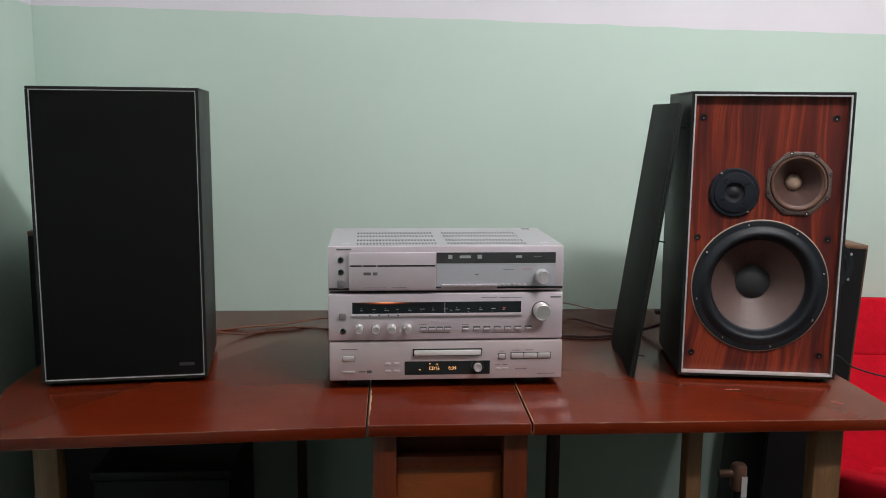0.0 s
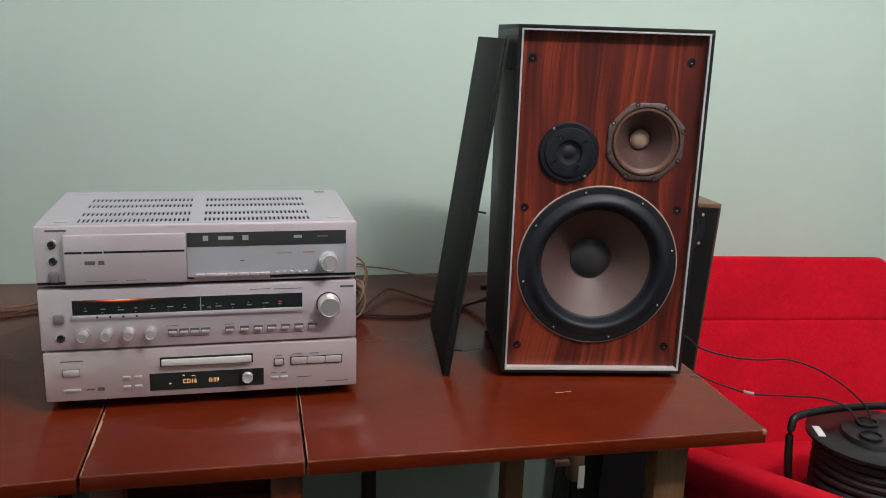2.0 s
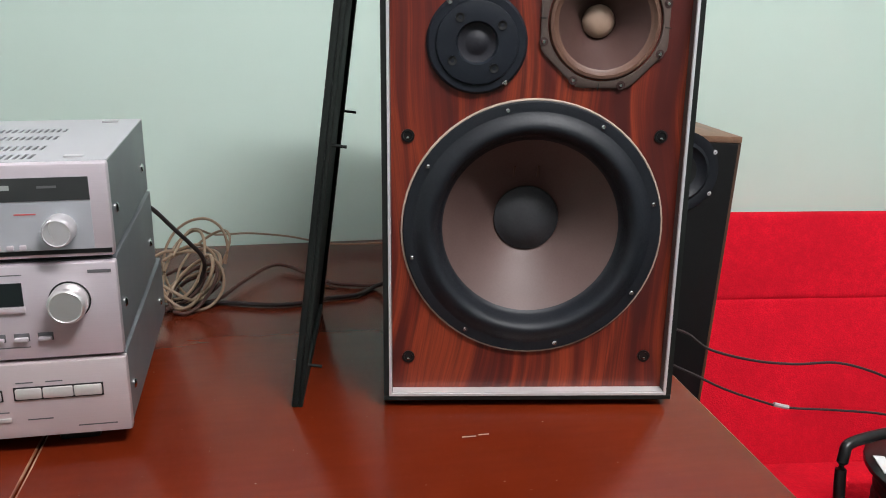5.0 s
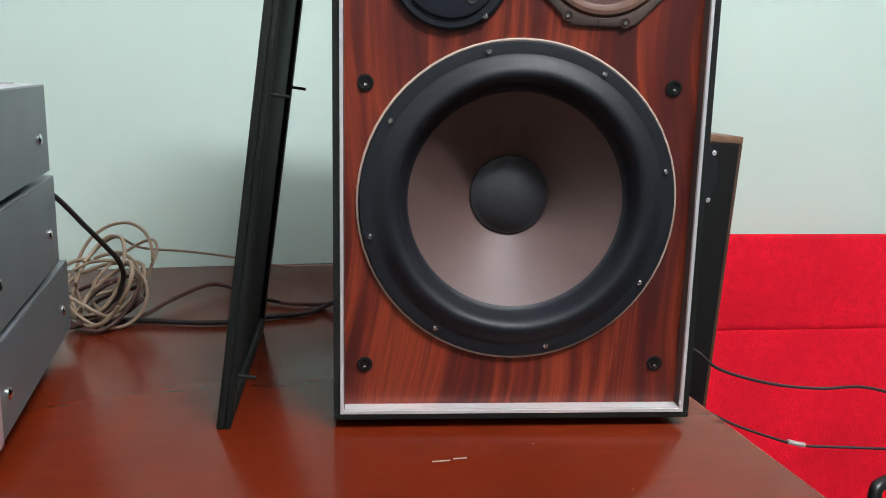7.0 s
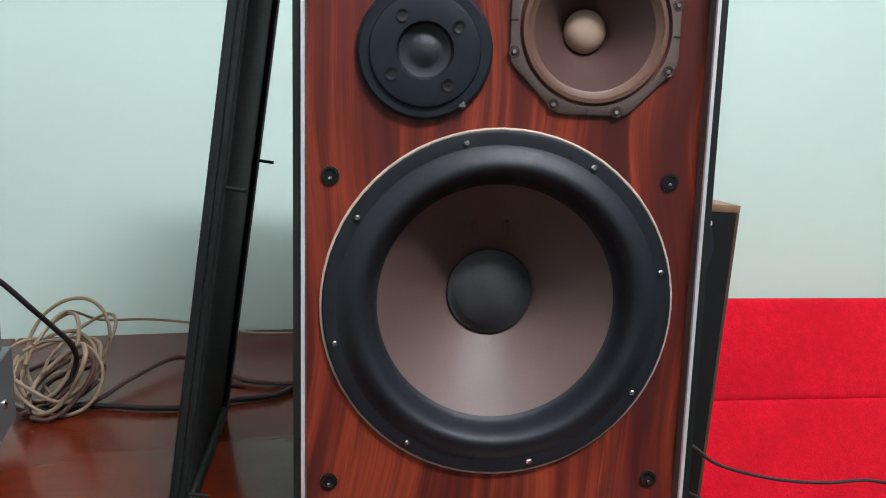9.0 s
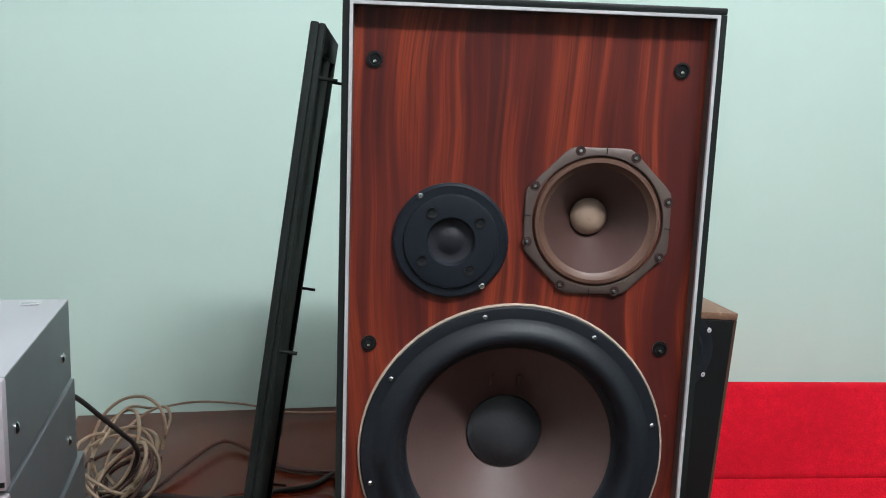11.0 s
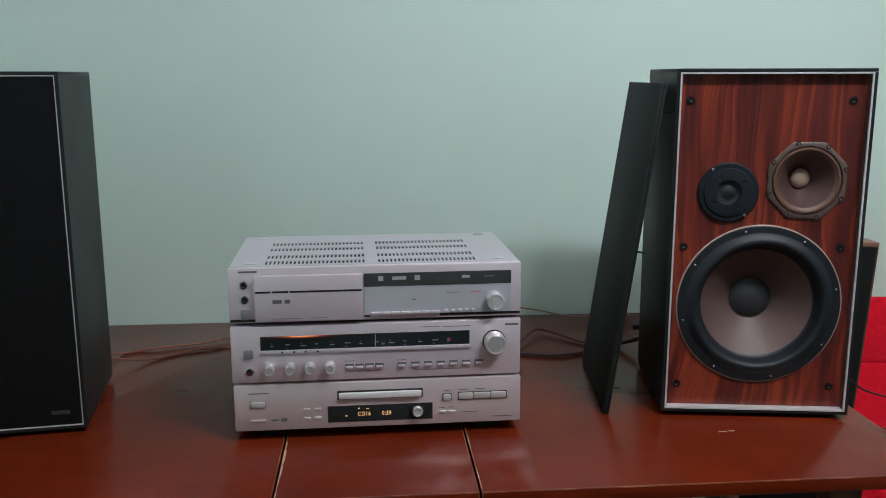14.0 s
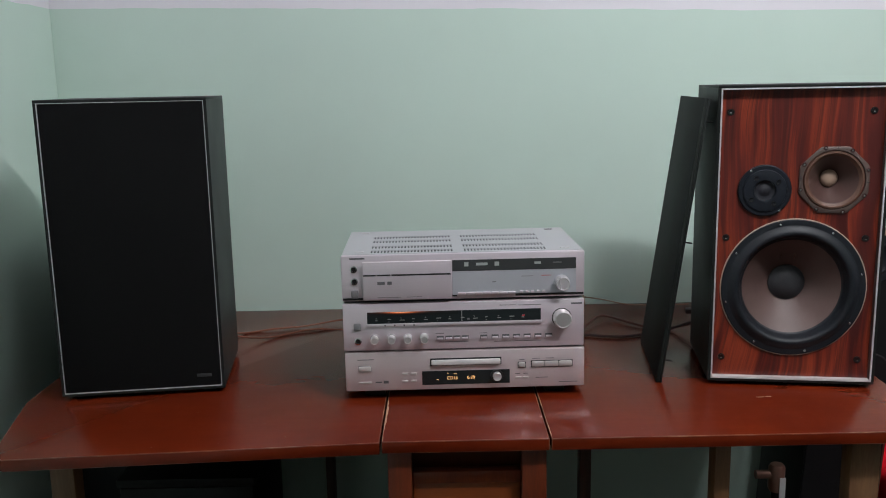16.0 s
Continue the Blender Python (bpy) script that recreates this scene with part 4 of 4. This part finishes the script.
def pad(name, w, t, h, low, high, edge, m):
    """An upright cushion w wide, t thick and h high, its lower and upper corners rounded in the face by the radii low and high."""
    bm = bmesh.new()
    outline = []
    for cx, cz, r, a0 in ((w / 2, 0, low, -90), (w / 2, h, high, 0), (-w / 2, h, high, 90), (-w / 2, 0, low, 180)):
        for k in range(7):
            a = radians(a0 + 15 * k)
            outline.append((cx - math.copysign(r, cx) + r * math.cos(a), (cz + r if cz == 0 else cz - r) + r * math.sin(a)))
    face = bm.faces.new([bm.verts.new((x, -t / 2, z)) for x, z in outline])
    out = bmesh.ops.extrude_face_region(bm, geom=[face])
    bmesh.ops.translate(bm, verts=[v for v in out["geom"] if isinstance(v, bmesh.types.BMVert)], vec=(0, t, 0))
    bm.normal_update()
    rim = [e for e in bm.edges if len(e.link_faces) == 2 and e.calc_face_angle(0) > 1.0]
    bmesh.ops.bevel(bm, geom=rim, offset=edge, segments=4, profile=0.5, affect="EDGES")
    ob = part(name, bm, RED_CLOTH, chair)
    ob.matrix_basis = m
    return ob


recline = pose(0, -0.100, 0.443, -20, 0, 0)
pad("backrest", 0.540, 0.080, 0.3265, 0.018, 0.018, 0.012, recline @ pose(0.026, 0, -0.085))
pad("headrest", 0.540, 0.084, 0.149, 0.016, 0.036, 0.012, recline @ pose(0.026, 0, 0.2330))
cushion("seat", 0.40, 0.56, 0.11, pose(0.045, -0.37, 0.315), 0.03)
for sx in (-0.250, 0.250):
    for sy in (-0.58, -0.10):
        part("leg", boxed(sx - 0.017, sx + 0.017, sy - 0.02, sy + 0.02, 0.008, 0.264, bevel=0.005), DARK_WOOD, chair)
for ax, lift in ((1.130, 0.0), (1.615, 0.075)):
    arm = part("armrest", boxed(-0.032, 0.032, -0.58, 0.0, -0.075, 0.0, bevel=0.022, seg=4), RED_CLOTH, chair, "sloping red padded arm")
    arm.matrix_basis = chair.matrix_basis.inverted() @ pose(ax, 2.050, 0.398 + lift, -17, 0, 0)
    side = part("side_panel", boxed(-0.012, 0.012, -0.54, -0.02, -0.20, -0.072, bevel=0.004), RED_CLOTH, chair, "red cloth side below the arm")
    side.matrix_basis = arm.matrix_basis
part("seat_frame", boxed(-0.270, 0.270, -0.64, -0.06, 0.265, 0.313, bevel=0.006), DARK_WOOD, chair)

# ---- cable reel on the seat ----
reel = thing("cable_reel", pose(1.342, 1.700, 0.4262, 0, 0, 0), "black plastic cable reel with sockets lying on the chair", "cable reel")
up = pose(0, 0, 0, 90, 0, 0)
part("lower_disc", lathe([(0, 0.0), (0.118, 0.0), (0.123, 0.004), (0.123, 0.009), (0.118, 0.012), (0, 0.012)], 0, 0, 48), BLACK, reel).matrix_basis = up
bm = bmesh.new()
for row in range(7):
    for lay in range(2):
        zz, rr = 0.020 + row * 0.0165, 0.098 + 0.006 * ((row + lay) % 2)
        tube([(rr * math.cos(a), rr * math.sin(a), zz + 0.002 * math.sin(3 * a + row)) for a in (2 * math.pi * i / 16 for i in range(17))], 0.0085, 8, 3, bm)
tagged(part("wound_cable", bm, CABLE, reel, "black cable wound on the drum"), kind="stuff")
part("top_disc", lathe([(0, 0.132), (0.118, 0.132), (0.128, 0.137), (0.128, 0.143), (0.122, 0.146), (0.070, 0.144), (0.066, 0.152), (0, 0.153)], 0, 0, 48), BLACK, reel).matrix_basis = up
for k in range(3):
    a = radians(120 * k + 30)
    part("socket", lathe([(0.021, 0.1525), (0.021, 0.157), (0.018, 0.158), (0.017, 0.154), (0, 0.1538)], 0.036 * math.cos(a), 0.036 * math.sin(a), 20), BLACK, reel).matrix_basis = up
s = part("white_tag", boxed(-0.007, 0.007, -0.022, 0.022, 0.1462, 0.1474), LABEL, reel, "white paper label")
s.matrix_basis = pose(-0.106, 0.030, 0, 0, 0, -18)
part("carry_handle", tube([(-0.150, 0.030, 0.004), (-0.156, 0.040, 0.09), (-0.150, 0.052, 0.150), (-0.125, 0.060, 0.168), (0.0, 0.075, 0.170), (0.125, 0.060, 0.168), (0.150, 0.052, 0.150), (0.156, 0.040, 0.09), (0.150, 0.030, 0.004)], 0.0075, 10, 6), BLACK, reel)

# ---- cables ----


def cable(name, pts, r, mat, label, group="cables"):
    return tagged(part(name, tube(pts, r, 8, 8), mat), label, "cable", group)


Z = TZ + 0.0035
cable("speaker_cable", [(0.335, 1.90, Z + 0.010), (0.345, 1.947, Z), (0.391, 1.955, Z), (0.422, 2.010, Z + 0.004), (0.458, 2.078, Z + 0.004), (0.485, 2.083, Z + 0.002), (0.539, 2.010, Z), (0.571, 1.990, Z), (0.607, 1.980, Z + 0.002), (0.660, 1.930, Z + 0.03)], 0.0025, BROWN_CABLE, "dark brown speaker cable on the table behind the grille")
cable("speaker_cable", [(0.330, 1.91, Z + 0.006), (0.352, 1.938, Z), (0.391, 1.946, Z), (0.446, 1.930, Z), (0.488, 1.925, Z), (0.537, 1.940, Z), (0.575, 1.948, Z), (0.607, 1.972, Z + 0.004), (0.660, 1.920, Z + 0.04)], 0.0030, CABLE, "dark speaker cable lying on the tabletop")
cable("speaker_cable", [(-0.03, 1.86, Z + 0.10), (-0.06, 1.95, Z + 0.04), (-0.13, 2.09, Z + 0.006), (-0.22, 2.06, Z), (-0.29, 2.04, Z), (-0.36, 2.01, Z), (-0.42, 1.93, Z + 0.03)], 0.0020, PALE_BROWN_CABLE, "thin brown cable running to the grilled loudspeaker")
cable("speaker_cable", [(-0.02, 1.87, Z + 0.06), (-0.10, 2.02, Z), (-0.20, 2.03, Z), (-0.29, 1.97, Z), (-0.36, 1.93, Z + 0.02), (-0.42, 1.92, Z + 0.05)], 0.0020, PALE_BROWN_CABLE, "thin brown cable running to the grilled loudspeaker")
cable("aerial_wire", [(0.345, 1.93, Z + 0.07), (0.362, 2.00, Z + 0.085), (0.385, 2.09, Z + 0.052), (0.43, 2.17, Z + 0.030), (0.49, 2.20, Z + 0.014), (0.552, 2.193, Z + 0.002), (0.62, 2.190, Z), (0.70, 2.192, Z)], 0.0016, TAN_CABLE, "thin tan wire along the wall edge of the table")
cable("mains_cable", [(0.318, 1.832, 0.934), (0.336, 1.858, 0.914), (0.355, 1.885, 0.882), (0.370, 1.905, 0.857), (0.381, 1.925, 0.834), (0.380, 1.945, 0.808), (0.362, 1.950, Z + 0.012), (0.338, 1.940, Z + 0.004)], 0.0027, CABLE, "black mains cable hanging from the receiver")


def loop(bm, at, r, wide, lean, turn, thick, wave, rs):
    """One slack turn of cable: an oval of uneven shape, leaning back by lean and turned by turn degrees, its lowest point on the table."""
    m = Matrix.Rotation(radians(turn), 4, "Z") @ Matrix.Rotation(radians(lean), 4, "X")
    pts = []
    ph = rs.uniform(0, 6.28)
    for k in range(15):
        a = ph + 2 * math.pi * k / 14 * 0.98
        q = 1 + wave * math.sin(2 * a + ph) + wave * 0.6 * math.sin(3 * a)
        pts.append(m @ Vector((r * wide * q * math.cos(a), r * q * math.sin(a), wave * r * math.sin(2 * a))))
    drop = min(p.z for p in pts)
    tube([(at[0] + p.x, at[1] + p.y, at[2] + thick + 0.001 + p.z - drop) for p in pts], thick, 7, 4, bm)


rng = random.Random(11)
bm = bmesh.new()
for i in range(6):
    loop(bm, (0.350 + rng.uniform(-0.012, 0.026), 1.955 + rng.uniform(-0.03, 0.05), TZ + rng.uniform(0.0, 0.010)), rng.uniform(0.034, 0.054), rng.uniform(0.55, 0.95), rng.uniform(22, 70), rng.uniform(-60, 60), rng.uniform(0.0018, 0.0024), 0.16, rng)
loop(bm, (0.366, 1.985, TZ), 0.053, 0.82, 68, -18, 0.0019, 0.06, rng)
loop(bm, (0.362, 1.950, TZ), 0.043, 0.95, 48, 12, 0.0019, 0.05, rng)
tagged(part("cable_tangle", bm, TAN_CABLE), "tangle of tan cables behind the stack", "cable", "cables", "stuff")
bm = bmesh.new()
for i in range(3):
    loop(bm, (0.352 + rng.uniform(-0.01, 0.02), 1.965 + rng.uniform(-0.03, 0.03), TZ), rng.uniform(0.030, 0.044), 0.8, rng.uniform(15, 50), rng.uniform(-50, 50), 0.0024, 0.12, rng)
tagged(part("cable_tangle", bm, BROWN_CABLE), "tangle of brown cables behind the stack", "cable", "cables", "stuff")
cable("power_cord", [(0.880, 1.765, Z + 0.002), (0.915, 1.755, 0.776), (0.953, 1.750, 0.766), (0.985, 1.750, 0.743), (1.045, 1.750, 0.724), (1.103, 1.750, 0.715), (1.159, 1.750, 0.713), (1.210, 1.750, 0.698), (1.255, 1.750, 0.676), (1.301, 1.748, 0.646), (1.338, 1.742, 0.612), (1.352, 1.735, 0.582)], 0.0017, CABLE, "black power cord plugged into the cable reel")
cable("power_cord", [(0.925, 1.880, 0.715), (0.975, 1.862, 0.683), (1.026, 1.857, 0.657), (1.070, 1.855, 0.634), (1.120, 1.850, 0.615), (1.163, 1.845, 0.603), (1.225, 1.825, 0.604), (1.275, 1.785, 0.613), (1.307, 1.752, 0.607), (1.322, 1.728, 0.582)], 0.0017, CABLE, "black power cord plugged into the cable reel")
tagged(part("cord_connector", tube([(1.144, 1.8475, 0.6083), (1.155, 1.8465, 0.6052), (1.165, 1.8448, 0.6033)], 0.0031, 8, 2), PALE_BTN), "small pale connector on the black power cord", "connector")

# corner of the leaf knocked bare
part("worn_corner", boxed(0.8850, 0.8936, TF - 0.0006, TF + 0.0060, TZ - 0.0085, TZ + 0.0004, bevel=0.0026, seg=3), BARE, table, "pale bare corner")

# scratch on the tabletop by the bare speaker
sc = bmesh.new()
box(sc, 0.640, 0.653, 1.5510, 1.5524, TZ + 0.0003, TZ + 0.0006)
box(sc, 0.656, 0.666, 1.5530, 1.5543, TZ + 0.0003, TZ + 0.0006)
part("scratch", sc, GASKET, table)
